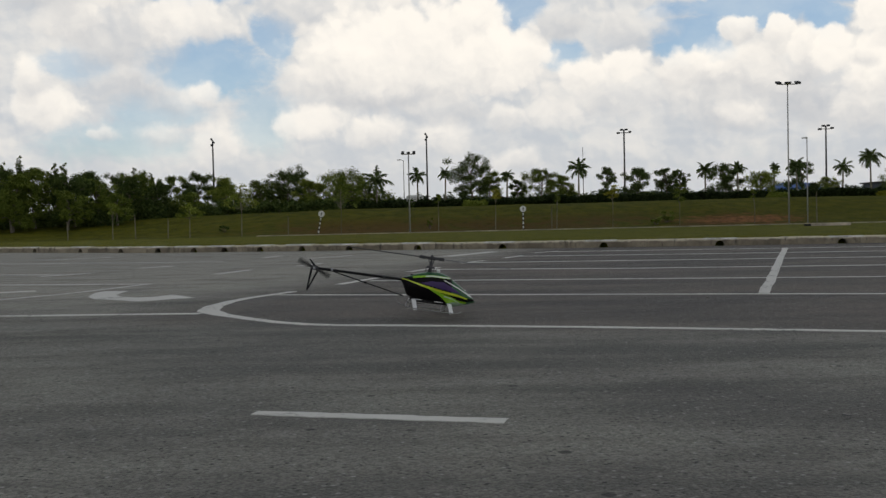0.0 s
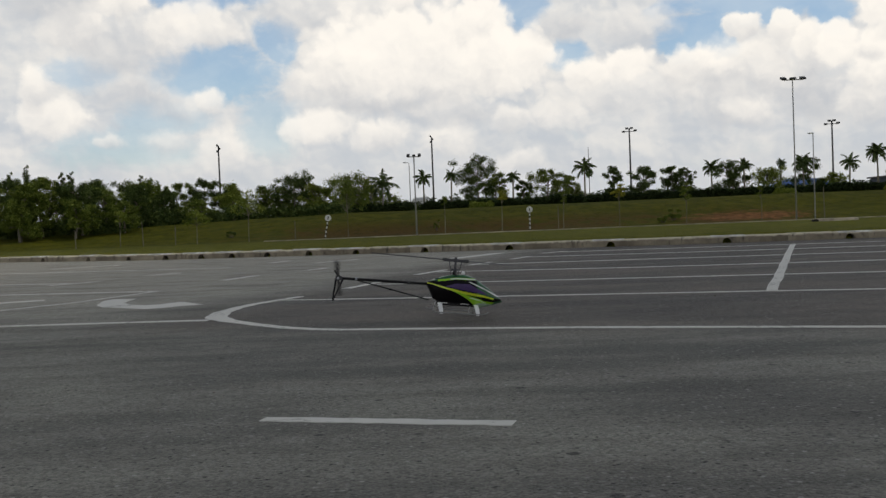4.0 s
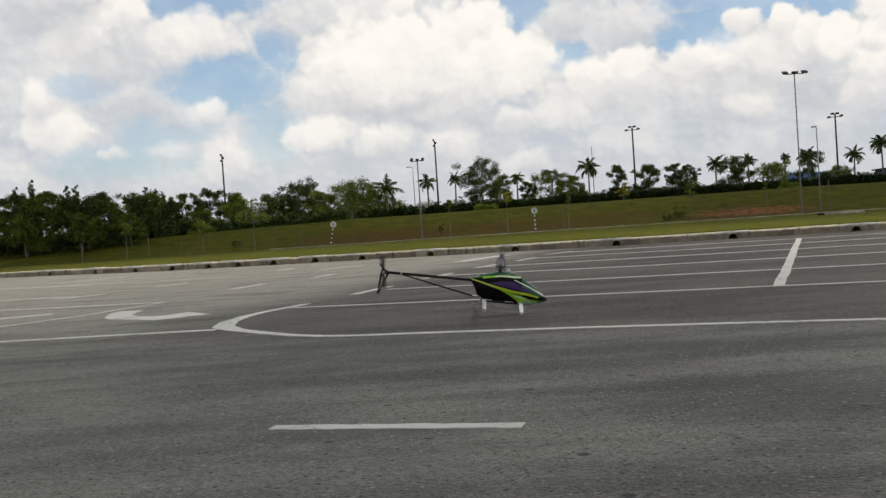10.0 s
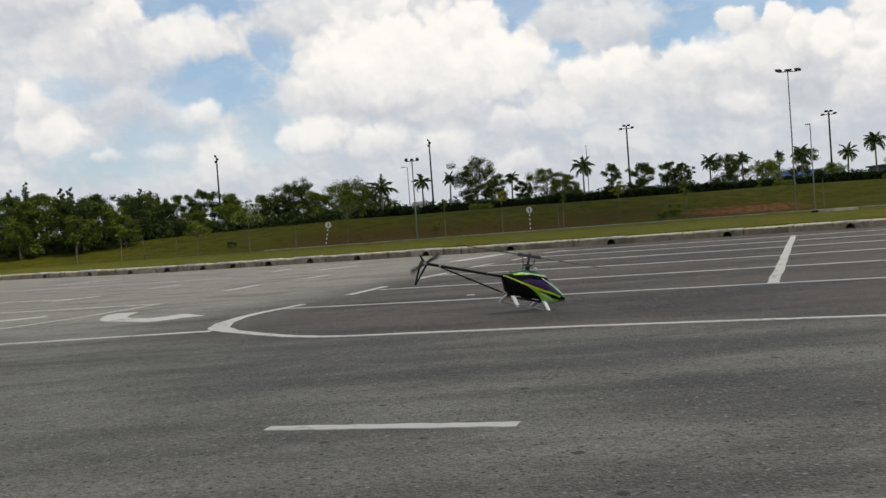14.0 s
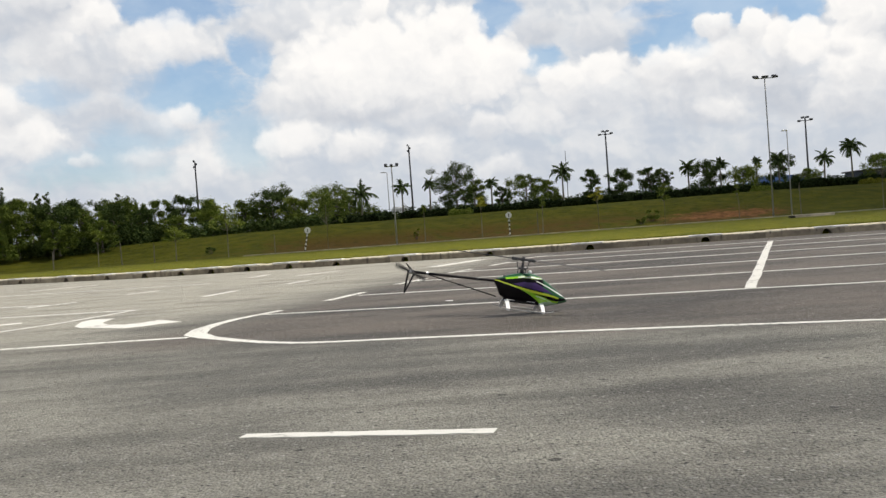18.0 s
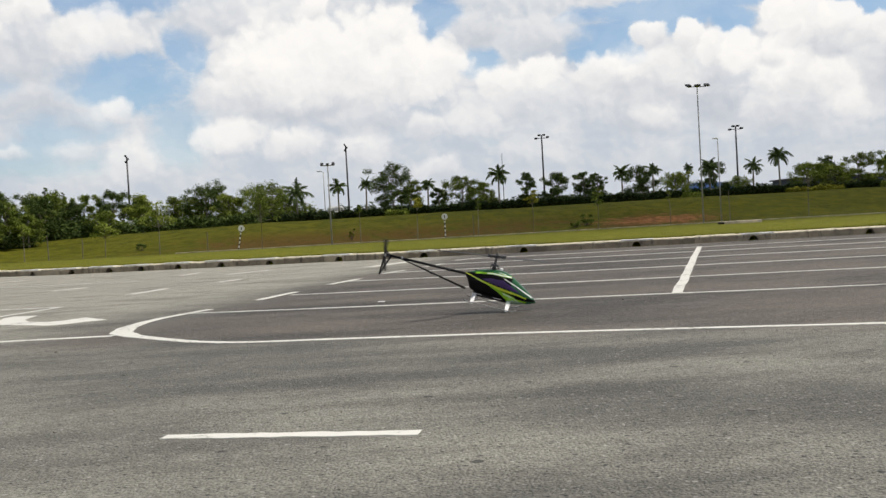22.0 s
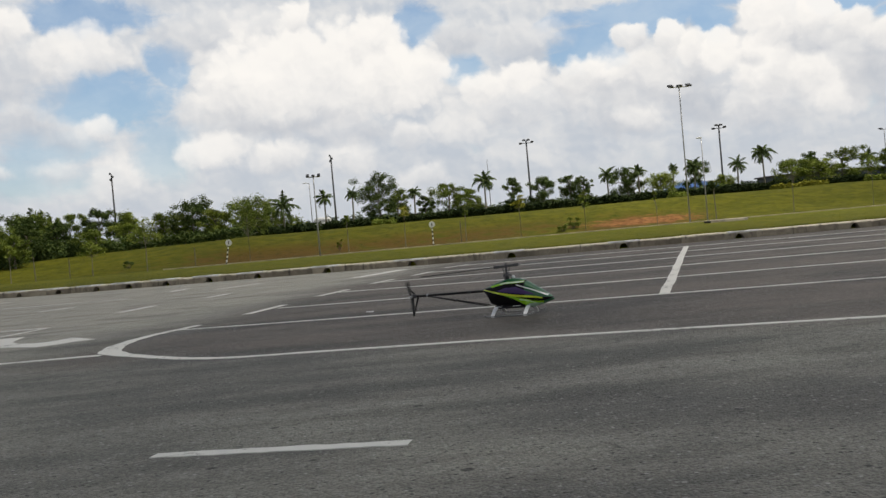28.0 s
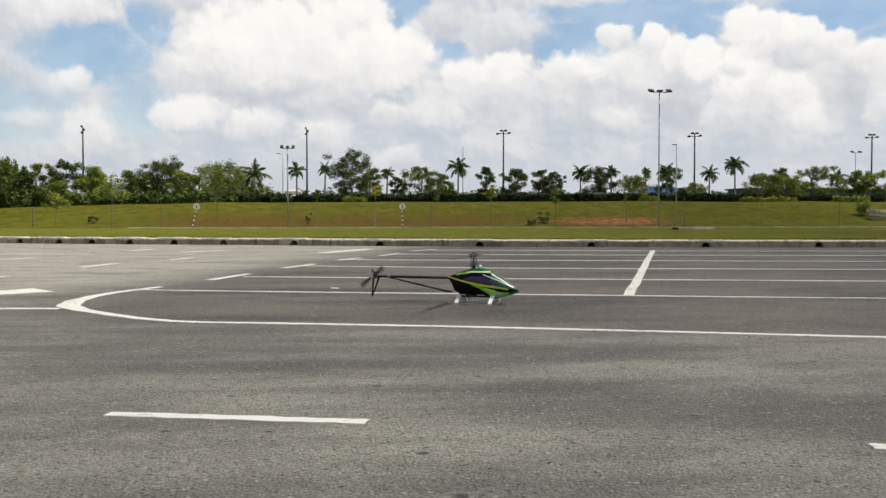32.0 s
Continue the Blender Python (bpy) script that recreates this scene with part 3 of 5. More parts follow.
def strip(name, pts, width, mat=None, z=0.004, label="white painted line on asphalt", ragged=0.006):
    """A band of road paint along points, with slightly uneven edges."""
    rng = random.Random(name + str(pts[0]))
    fine = []
    for (x0, y0), (x1, y1) in zip(pts, pts[1:]):
        steps = max(2, int(math.hypot(x1 - x0, y1 - y0) / 0.07))
        fine += [(x0 + (x1 - x0) * i / steps, y0 + (y1 - y0) * i / steps) for i in range(steps)]
    fine.append(pts[-1])
    verts, faces = [], []
    widths = width if isinstance(width, (list, tuple)) else None
    for i, (x, y) in enumerate(fine):
        ax, ay = fine[max(i - 1, 0)]
        bx, by = fine[min(i + 1, len(fine) - 1)]
        d = Vector((bx - ax, by - ay)).normalized()
        nx, ny = -d.y, d.x
        w = np.interp(i / (len(fine) - 1), np.linspace(0, 1, len(widths)), widths) if widths else width
        a, b = w / 2 + rng.uniform(-ragged, ragged), w / 2 + rng.uniform(-ragged, ragged)
        verts += [(x + nx * a, y + ny * a, z), (x - nx * b, y - ny * b, z)]
    n = len(fine)
    faces = [(2 * i + 1, 2 * i + 3, 2 * i + 2, 2 * i) for i in range(n - 1)]
    # a skirt gives the film of paint its thickness
    low = len(verts)
    verts += [(x, y, 0.0) for x, y, _ in verts]
    for i in range(n - 1):
        faces += [(2 * i, 2 * i + 2, low + 2 * i + 2, low + 2 * i), (2 * i + 3, 2 * i + 1, low + 2 * i + 1, low + 2 * i + 3)]
    tagged(new(name, mesh_from(name, verts, faces, mat or PAINT)), label, "road marking", kind="structure")


def build_markings():
    strip("edge_line", [(-9.0, 9.9), (-4.7, 9.72), (-2.98, 9.55), (-2.42, 9.47)], 0.12)
    strip("island_tip", [(-1.95, 12.22), (-2.16, 11.75), (-2.34, 11.32), (-2.45, 10.85), (-2.49, 10.3), (-2.43, 9.75), (-2.22, 9.35), (-1.83, 8.84),
          (-1.51, 8.47), (-1.24, 8.26), (-1.0, 8.14)], [0.10, 0.11, 0.12, 0.14, 0.20, 0.22, 0.14, 0.12, 0.11, 0.10])
    strip("island_line", [(-1.0, 8.14), (-0.32, 7.97), (0.94, 7.61), (1.84, 7.31), (2.63, 7.04), (3.38, 6.77), (5.6, 6.0), (9.0, 4.9)], 0.095)
    strip("bay_line", [(-2.16, 11.75), (-0.45, 11.25), (1.33, 10.8), (3.22, 10.31), (4.35, 10.0), (5.89, 9.64), (9.0, 8.9), (14.0, 7.8)], 0.085)
    strip("bay_line", [(-1.12, 14.09), (0.69, 13.63), (2.83, 13.14), (4.39, 12.79), (7.4, 12.15), (13.0, 11.0), (19.0, 9.8)], 0.10)
    for pts in ([(-0.3, 16.9), (3.03, 15.83), (9.02, 14.75), (20.0, 12.8)], [(0.43, 19.18), (4.61, 18.35), (10.55, 17.33), (24.0, 15.0)],
                [(1.61, 21.8), (5.26, 20.94), (12.01, 19.73), (28.0, 17.0)], [(2.6, 24.2), (8.0, 23.1), (14.0, 22.1), (30.0, 19.4)]):
        strip("bay_line", pts, 0.125, PAINT, label="thin worn white bay line")
    for pts in ([(-1.51, 13.41), (-1.09, 14.76)], [(-0.65, 16.25), (-0.16, 17.55)], [(0.28, 18.96), (0.75, 20.0)], [(1.21, 20.95), (1.7, 22.12)],
                [(2.11, 23.7), (2.81, 24.5)]):
        strip("bay_end", pts, 0.12, label="short white line at a bay's end")
    strip("lane_dash", [(-0.03, 22.64), (1.21, 25.12)], 0.3, label="broad white dash")
    for pts in ([(-4.02, 16.9), (-3.68, 18.2)], [(-3.27, 23.34), (-2.37, 24.71)], [(-4.58, 24.4), (-4.31, 25.6)], [(-6.3, 20.1), (-5.78, 20.7)],
                [(-2.96, 19.5), (-2.62, 20.3)], [(-7.3, 17.5), (-6.7, 18.3)], [(-10.8, 26.4), (-9.4, 27.6)]):
        strip("bay_end", pts, 0.14, OLD_PAINT, label="short worn white line")
    for pts in ([(-13.0, 24.9), (-7.2, 23.1), (-5.15, 22.55)], [(-11.0, 18.9), (-8.2, 18.4), (-6.9, 17.9)], [(-11.0, 15.5), (-7.2, 15.2), (-4.4, 14.5)]):
        strip("bay_line", pts, 0.115, OLD_PAINT, label="thin worn white bay line")
    strip("lane_line", [(-7.4, 10.6), (-5.65, 11.7), (-5.0, 12.75), (-4.45, 14.5)], 0.07, OLD_PAINT, label="thin worn white line")
    strip("lane_line", [(-8.0, 12.7), (-6.33, 13.2), (-5.7, 13.5)], 0.22, label="broad white line")
    # turning arrow: a hook, its stem and its head
    arrow = [(-4.47, 12.1), (-4.64, 12.83), (-4.6, 13.08), (-4.28, 13.03), (-4.26, 12.7), (-4.21, 12.34), (-4.03, 11.99), (-3.76, 11.78), (-3.58, 11.86), (-3.43, 12.15), (-3.01, 11.53), (-3.24, 11.46), (-3.39, 11.29), (-3.58, 11.21), (-4.0, 11.55), (-4.27, 11.74)]
    n = len(arrow)
    verts = [(x, y, 0.004) for x, y in arrow] + [(x, y, 0.0) for x, y in arrow]
    faces = [tuple(range(n))[::-1]] + [(i, (i + 1) % n, n + (i + 1) % n, n + i) for i in range(n)]
    tagged(new("turn_arrow", mesh_from("turn_arrow", verts, faces, PAINT)), "worn white turning arrow on asphalt", "road marking", kind="structure")
    strip("stop_line", [(3.29, 10.28), (3.649, 11.28), (4.007, 12.2), (4.302, 13.04), (4.735, 14.2), (5.052, 15.1), (5.395, 16.0), (6.15, 18.1), (7.042, 20.5), (8.03, 23.2)], 0.115, z=0.008, label="broad white line across the bays")
    strip("near_dash", [(-0.94, 4.43), (0.185, 4.128)], 0.088, ragged=0.008, label="short white dash near the camera")
    strip("near_dash", [(2.06, 3.46), (3.2, 3.15)], 0.088, ragged=0.007, label="short white dash near the camera")


def kerb_point(s, table):
    d, xs, ys = table
    return float(np.interp(s, d, xs)), float(np.interp(s, d, ys))


def build_kerb():
    pts = [p for p in KERB if -46 < p[0] < 60]
    d = np.r_[0, np.cumsum([math.dist(a, b) for a, b in zip(pts, pts[1:])])]
    table = (d, [p[0] for p in pts], [p[1] for p in pts])
    kerb = thing("kerb", "low concrete kerb with drain openings and whitewashed blocks", "kerb", kind="structure")
    hole_x = [-14.6, -12.4, -10.6, -9.15, -7.89, -6.85, -5.67, -4.33, -2.86, -0.81, 1.58, 4.28, 7.24, 10.3, 13.35, 16.4, 19.5, 22.6, 25.7]
    at_hole = [float(np.interp(x, table[1], d)) for x in hole_x]

    def block(length, opening):
        """One kerb stone along x from 0, its face towards -y; with a round mouth where the drain runs through."""
        prof = [(0.0, 0.0), (0.0, 0.165), (0.02, 0.19), (0.05, 0.2), (0.30, 0.2), (0.32, 0.18), (0.32, -0.2), (0.0, -0.2)]
        bm = bmesh.new()
        g = 0.003
        cuts = [g, length - g] if not opening else [g, length / 2 - 0.15, length / 2 + 0.15, length - g]
        for i in range(0, len(cuts), 2):
            ends = [[bm.verts.new((x, y, z)) for y, z in prof] for x in cuts[i:i + 2]]
            for k in range(len(prof)):
                bm.faces.new((ends[0][k], ends[0][k - 1], ends[1][k - 1], ends[1][k]))
            bm.faces.new(ends[0])
            bm.faces.new(ends[1][::-1])
        if opening:
            arch = [(math.cos(t), math.sin(t)) for t in np.linspace(math.pi, 0, 9)]
            face = [(length / 2 + 0.118 * c, 0.01 + 0.135 * s) for c, s in arch]
            x0, x1 = length / 2 - 0.15, length / 2 + 0.15
            fr = [bm.verts.new((x, 0.0, z)) for x, z in face]
            bk = [bm.verts.new((x, 0.3, z)) for x, z in face]
            tops = [bm.verts.new((x0 + (x1 - x0) * i / 8, 0.0, 0.165)) for i in range(9)]
            back_top = [bm.verts.new((x0 + (x1 - x0) * i / 8, 0.32, 0.2)) for i in range(9)]
            mid_top = [bm.verts.new((x0 + (x1 - x0) * i / 8, 0.04, 0.2)) for i in range(9)]
            for i in range(8):
                bm.faces.new((fr[i], fr[i + 1], tops[i + 1], tops[i]))
                bm.faces.new((bk[i], bk[i + 1], fr[i + 1], fr[i]))
                bm.faces.new((tops[i], tops[i + 1], mid_top[i + 1], mid_top[i]))
                bm.faces.new((mid_top[i], mid_top[i + 1], back_top[i + 1], back_top[i]))
            for i, x in ((0, x0), (8, x1)):
                a, b = bm.verts.new((x, 0.0, 0.0)), bm.verts.new((fr[i].co.x, 0.0, 0.0))
                bm.faces.new((a, b, fr[i], tops[i]) if i == 0 else (b, a, tops[i], fr[i]))
        me = bpy.data.meshes.new("kerb_stone")
        bm.to_mesh(me)
        bm.free()
        me.materials.append(CONCRETE)
        return me

    mouth = block(0.9, True)
    stones = {}
    cap = bmesh.new()
    add_box(cap, (0.02, -0.002, 0.164), (0.88, 0.3, 0.206), 0.008)
    # a near-black plate closes the back of each drain mouth
    dark = bmesh.new()
    add_box(dark, (0.3, 0.295, -0.05), (0.6, 0.31, 0.16))
    cap_me, dark_me = bpy.data.meshes.new("whitewash_cap"), bpy.data.meshes.new("drain_back")
    for bm, me, mat in ((cap, cap_me, WHITEWASH), (dark, dark_me, HOLE_DARK)):
        bm.to_mesh(me)
        bm.free()
        me.materials.append(mat)

    def put(me, s, length, name):
        x0, y0 = kerb_point(s, table)
        x1, y1 = kerb_point(s + length, table)
        ob = new(name, me)
        ob.parent = kerb
        ob.matrix_basis = pose(x0, y0, rng.uniform(-0.008, 0.004), 0, 0, math.degrees(math.atan2(y1 - y0, x1 - x0)) + rng.uniform(-0.2, 0.2))
        return ob

    rng = random.Random(5)
    ends = [at_hole[0] - 12.0] + [h + 0.45 for h in at_hole] + [at_hole[-1] + 9]
    for i, h in enumerate([*at_hole, None]):
        start, stop = ends[i], (h - 0.45 if h is not None else ends[-1])
        if stop - start > 0.15:
            count = max(1, round((stop - start) / 0.95))
            length = round((stop - start) / count, 3)
            stones.setdefault(length, block(length, False))
            for k in range(count):
                put(stones[length], start + k * length, length, "kerb_stone")
        if h is not None:
            st = put(mouth, h - 0.45, 0.9, "drain_stone")
            for me, nm in ((dark_me, "drain_back"),):
                ob = new(nm, me)
                ob.parent = st
            offset = -0.18 if hole_x[i] < 6 else 0.1
            if hole_x[i] < 8 or i % 2:
                ob = new("whitewash_cap", cap_me)
                ob.parent = st
                ob.matrix_basis = pose(offset + rng.uniform(-0.1, 0.12), -0.004, 0.002)


def build_foot_path():
    """The thin concrete drain edge at the foot of the bank."""
    xs = np.linspace(-12, 60, 60)
    verts, faces = [], []
    for x in xs:
        y = 62.6 + 0.12 * math.sin(x * 0.35)
        verts += [(x, y, -0.1), (x, y, 0.075), (x, y + 0.3, 0.085), (x, y + 0.3, -0.1)]
    for i in range(len(xs) - 1):
        a = i * 4
        faces += [(a, a + 4, a + 5, a + 1), (a + 1, a + 5, a + 6, a + 2), (a + 2, a + 6, a + 7, a + 3)]
    tagged(new("drain_edge", mesh_from("drain_edge", verts, faces, DRAIN_CONCRETE)), "pale concrete drain edge at the foot of the bank", "drain", kind="structure")


build_ground()
build_lot()
build_markings()
build_foot_path()


# ---- model helicopter ----
CANOPY_GREEN = plain("canopy_green", (0.008, 0.095, 0.030), 0.3, vary=0.1, coat=0.2)
CANOPY_LIME = plain("canopy_lime", (0.30, 0.62, 0.03), 0.25, vary=0.06, coat=0.5)
CANOPY_YELLOW = plain("canopy_yellow", (0.64, 0.76, 0.05), 0.25, vary=0.06, coat=0.5)
CANOPY_PURPLE = plain("canopy_purple", (0.058, 0.028, 0.13), 0.35, vary=0.15, coat=0.1, spec=0.25)
CANOPY_BLACK = plain("canopy_black", (0.006, 0.005, 0.006), 0.4, vary=0.1, spec=0.12)
CANOPY_WHITE = plain("canopy_white", (0.74, 0.78, 0.72), 0.2, vary=0.05, coat=0.8)
CANOPY_SILVER = plain("canopy_silver", (0.36, 0.50, 0.36), 0.25, vary=0.1, coat=0.6)
CARBON = plain("carbon_fibre", (0.011, 0.010, 0.011), 0.45, vary=0.3, scale=60.0, spec=0.25)
ALLOY = plain("machined_alloy", (0.34, 0.35, 0.37), 0.32, metal=0.85)
SKID_WHITE = plain("skid_white_plastic", (0.90, 0.90, 0.90), 0.35, vary=0.04)
SKID_PIPE = plain("skid_pipe", (0.30, 0.30, 0.30), 0.45, metal=0.2)
BLADE_MAT = plain("rotor_blade_carbon", (0.030, 0.028, 0.027), 0.5, vary=0.2)

# side outline of the body: station x, then upper and lower edge, half width
STATION = [-0.255, -0.23, -0.19, -0.12, -0.03, 0.06, 0.12, 0.18, 0.26, 0.34, 0.40, 0.44, 0.463]
UPPER = [0.262, 0.278, 0.292, 0.322, 0.348, 0.356, 0.352, 0.334, 0.284, 0.234, 0.192, 0.162, 0.140]
LOWER = [0.236, 0.200, 0.118, 0.090, 0.084, 0.080, 0.076, 0.066, 0.060, 0.082, 0.100, 0.114, 0.124]
HALF = [0.030, 0.045, 0.062, 0.082, 0.098, 0.104, 0.104, 0.100, 0.088, 0.072, 0.055, 0.038, 0.016]


def canopy_paint(x, z):
    """Which paint lies at a place of the shell: black 0, green 1, lime 2, yellow 3, purple 4, white 5, silver 6."""
    stripe = np.interp(x, [-0.23, -0.07, 0.107, 0.29, 0.37], [0.258, 0.222, 0.190, 0.168, 0.150])
    thick = np.interp(x, [-0.23, -0.05, 0.15, 0.36], [0.004, 0.0085, 0.011, 0.007])
    wedge = np.interp(x, [-0.07, 0.0, 0.08, 0.14, 0.19, 0.22], [0.218, 0.194, 0.158, 0.122, 0.085, 0.06])
    crest = np.interp(x, [-0.22, 0.0, 0.19], [0.276, 0.318, 0.320])
    brow = np.interp(x, [0.12, 0.25, 0.42], [0.296, 0.248, 0.172])
    pane_hi = np.interp(x, [-0.09, 0.0, 0.12, 0.20, 0.31], [0.244, 0.272, 0.276, 0.242, 0.188])
    pane_lo = np.interp(x, [-0.09, 0.10, 0.31], [0.242, 0.212, 0.188])
    gash_hi = np.interp(x, [0.10, 0.27, 0.29, 0.46], [0.178, 0.160, 0.166, 0.152])
    gash_lo = np.interp(x, [0.10, 0.25, 0.27, 0.36, 0.46], [0.176, 0.140, 0.128, 0.120, 0.142])
    chin = np.interp(x, [0.17, 0.24, 0.36], [0.078, 0.108, 0.102])
    if -0.16 < x < 0.19 and abs(z - crest) < 0.0085:
        # the white core paints a highlight onto the front of the lime crest stripe
        return 5 if -0.05 < x and abs(z - crest) < 0.005 else 2
    if z > crest and x <= 0.19:
        return 1
    if 0.12 < x < 0.42 and abs(z - brow) < np.interp(x, [0.12, 0.42], [0.004, 0.007]):
        return 5
    if -0.09 < x < 0.31 and pane_lo < z < pane_hi:
        return 4
    if x < 0.37 and abs(z - stripe) < thick:
        return 3
    if 0.10 < x and gash_lo < z < gash_hi:
        return 0
    if z < stripe:
        if 0.17 < x < 0.36 and z < chin:
            return 6
        if x > 0.375 + (z - 0.12) * 0.5:
            return 1
        if 0.14 < x < 0.30 and abs(z - (gash_lo - 0.014)) < 0.0025:
            return 5
        return 2 if z > wedge and x > -0.07 else 0
    return 1 if x > 0.20 else 0


def build_canopy():
    ns, nr = 260, 220
    verts, faces, slots = [], [], []
    for i in range(ns + 1):
        x = STATION[0] + (STATION[-1] - STATION[0]) * i / ns
        hi, lo, w = (float(np.interp(x, STATION, v)) for v in (UPPER, LOWER, HALF))
        for k in range(nr):
            t = k * math.tau / nr
            c, s = math.cos(t), math.sin(t)
            y = w * math.copysign(abs(c) ** 0.75, c)
            z = (hi + lo) / 2 + (hi - lo) / 2 * math.copysign(abs(s) ** 0.85, s)
            # the belly narrows and the cheeks bulge high
            y *= 1.0 - 0.30 * max(0.0, -s)
            verts.append((x, y, z))
    for i in range(ns):
        for k in range(nr):
            f = (i * nr + k, (i + 1) * nr + k, (i + 1) * nr + (k + 1) % nr, i * nr + (k + 1) % nr)
            faces.append(f)
            cx, cz = (sum(verts[j][q] for j in f) / 4 for q in (0, 2))
            slots.append(canopy_paint(cx, cz))
    faces += [tuple(range(nr)), tuple(range(ns * nr, ns * nr + nr))[::-1]]
    slots += [0, 1]
    faces = [f[::-1] for f in faces]
    return mesh_from("canopy", verts, faces, [CANOPY_BLACK, CANOPY_GREEN, CANOPY_LIME, CANOPY_YELLOW, CANOPY_PURPLE, CANOPY_WHITE, CANOPY_SILVER], slots, smooth=True)


def add_blade(bm, root, tip, chord, thick, sweep=0.3):
    """A rotor blade along +x with a rounded tip and an airfoil-like section."""
    ring = []
    for r, c in ((root, chord * 0.55), (root + 0.06, chord * 0.9), (root + 0.12, chord), (tip - 0.05, chord), (tip - 0.015, chord * 0.9), (tip, chord * 0.55)):
        lead, trail = c * sweep, -c * (1 - sweep)
        ring.append([bm.verts.new((r, lead, 0)), bm.verts.new((r, lead * 0.5, thick / 2)), bm.verts.new((r, trail * 0.4, thick * 0.45)),
                     bm.verts.new((r, trail, 0)), bm.verts.new((r, trail * 0.4, -thick * 0.35)), bm.verts.new((r, lead * 0.5, -thick / 2))])
    for a, b in zip(ring, ring[1:]):
        for k in range(6):
            bm.faces.new((a[k], a[(k + 1) % 6], b[(k + 1) % 6], b[k]))
    bm.faces.new(ring[0][::-1])
    bm.faces.new(ring[-1])
    return bm


def turned(bm, m):
    bmesh.ops.transform(bm, matrix=m, verts=bm.verts)
    return bm


def build_helicopter():
    heli = thing("model_helicopter", "green, lime and purple radio-controlled model helicopter with white skid struts", "model helicopter")
    canopy = part("canopy", build_canopy(), None, heli, "glossy green canopy with lime, yellow and purple stripes")
    knob = bmesh.new()
    bmesh.ops.create_uvsphere(knob, u_segments=14, v_segments=10, radius=0.017)
    part("canopy_knob", turned(knob, pose(0.075, -0.02, 0.368)), SKID_WHITE, canopy, "small round white knob", smooth=True)
    # side frames and the gear below and behind the canopy
    frame_bm = bmesh.new()
    for y in (-0.034, 0.034):
        add_box(frame_bm, (-0.2, y - 0.002, 0.165), (-0.1, y + 0.002, 0.26), 0.001)
        add_box(frame_bm, (-0.145, y - 0.002, 0.078), (0.2, y + 0.002, 0.1), 0.001)
    part("side_frame", frame_bm, CARBON, heli, "black carbon side frames")
    tray = bmesh.new()
    add_box(tray, (-0.15, -0.05, 0.066), (0.19, 0.05, 0.080), 0.003)
    part("bottom_plate", tray, CARBON, heli)
    for x in (-0.10, 0.10):
        b = bmesh.new()
        add_box(b, (x - 0.04, -0.078, 0.088), (x + 0.04, -0.072, 0.093), 0.001)
        part("frame_strip", b, SKID_WHITE, heli, "thin white strip")
    motor = bmesh.new()
    bmesh.ops.create_cone(motor, cap_ends=True, segments=20, radius1=0.022, radius2=0.018, depth=0.05, matrix=pose(-0.16, 0, 0.285))
    part("gear_cover", motor, DARK_STEEL, heli)
    for y in (-0.045, 0.045):
        b = bmesh.new()
        add_box(b, (-0.20, y - 0.008, 0.18), (-0.17, y + 0.008, 0.215), 0.003)
        part("servo", b, CANOPY_BLACK, heli, "small black servo")
    # mast and swashplate
    part("main_shaft", tube([(0, 0, 0.33), (0, 0, 0.41), (0, 0, 0.478)], [0.024, 0.013, 0.009], 12), DARK_STEEL, heli, "dark steel shaft", smooth=True)
    sw = bmesh.new()
    bmesh.ops.create_cone(sw, cap_ends=True, segments=20, radius1=0.042, radius2=0.036, depth=0.018, matrix=pose(0, 0, 0.393))
    part("swashplate", sw, DARK_STEEL, heli, "dark swashplate")
    for k in range(3):
        a = k * math.tau / 3 + 0.5
        part("servo_link", tube([(0.045 * math.cos(a), 0.045 * math.sin(a), 0.33), (0.04 * math.cos(a), 0.04 * math.sin(a), 0.395)], 0.004, 6), DARK_STEEL, heli)
    # main rotor: hub, grips, links and two blades
    hub = bmesh.new()
    add_box(hub, (-0.02, -0.017, -0.016), (0.02, 0.017, 0.016), 0.004)
    bmesh.ops.create_cone(hub, cap_ends=True, segments=14, radius1=0.014, radius2=0.010, depth=0.03, matrix=pose(0, 0, 0.014))
    rotor = part("main_rotor", hub, DARK_STEEL, heli, "two-bladed main rotor head")
    rotor.matrix_basis = pose(0, 0, 0.479)
    for k in range(2):
        m = pose(0, 0, 0, 0, 0, 180 * k)
        grip = bmesh.new()
        add_box(grip, (0.02, -0.014, -0.012), (0.085, 0.014, 0.012), 0.004)
        add_box(grip, (0.075, -0.02, -0.015), (0.125, 0.014, 0.015), 0.004)
        part("blade_grip", turned(grip, m), DARK_STEEL, rotor)
        arm = tube([(0.05, 0.016, 0.0), (0.047, 0.034, -0.02), (0.03, 0.036, -0.085)], 0.004, 6)
        part("pitch_link", turned(arm, m), DARK_STEEL, rotor)
        part("rotor_blade", turned(add_blade(bmesh.new(), 0.1, 0.86, 0.062, 0.009), m @ pose(0, 0, 0, 2, 0, 0)), BLADE_MAT, rotor, "long dark carbon rotor blade")
    # tail
    part("tail_boom", tube([(-0.2, 0, 0.249), (-1.045, 0, 0.246)], 0.0125, 14), CARBON, heli, "long black carbon tail boom", smooth=True)
    for x in (-0.42, -0.9):
        b = bmesh.new()
        bmesh.ops.create_cone(b, cap_ends=True, segments=14, radius1=0.017, radius2=0.017, depth=0.02, matrix=pose(x, 0, 0.2475, 0, 90, 0))
        part("boom_clamp", b, ALLOY if x < -0.8 else DARK_STEEL, heli)
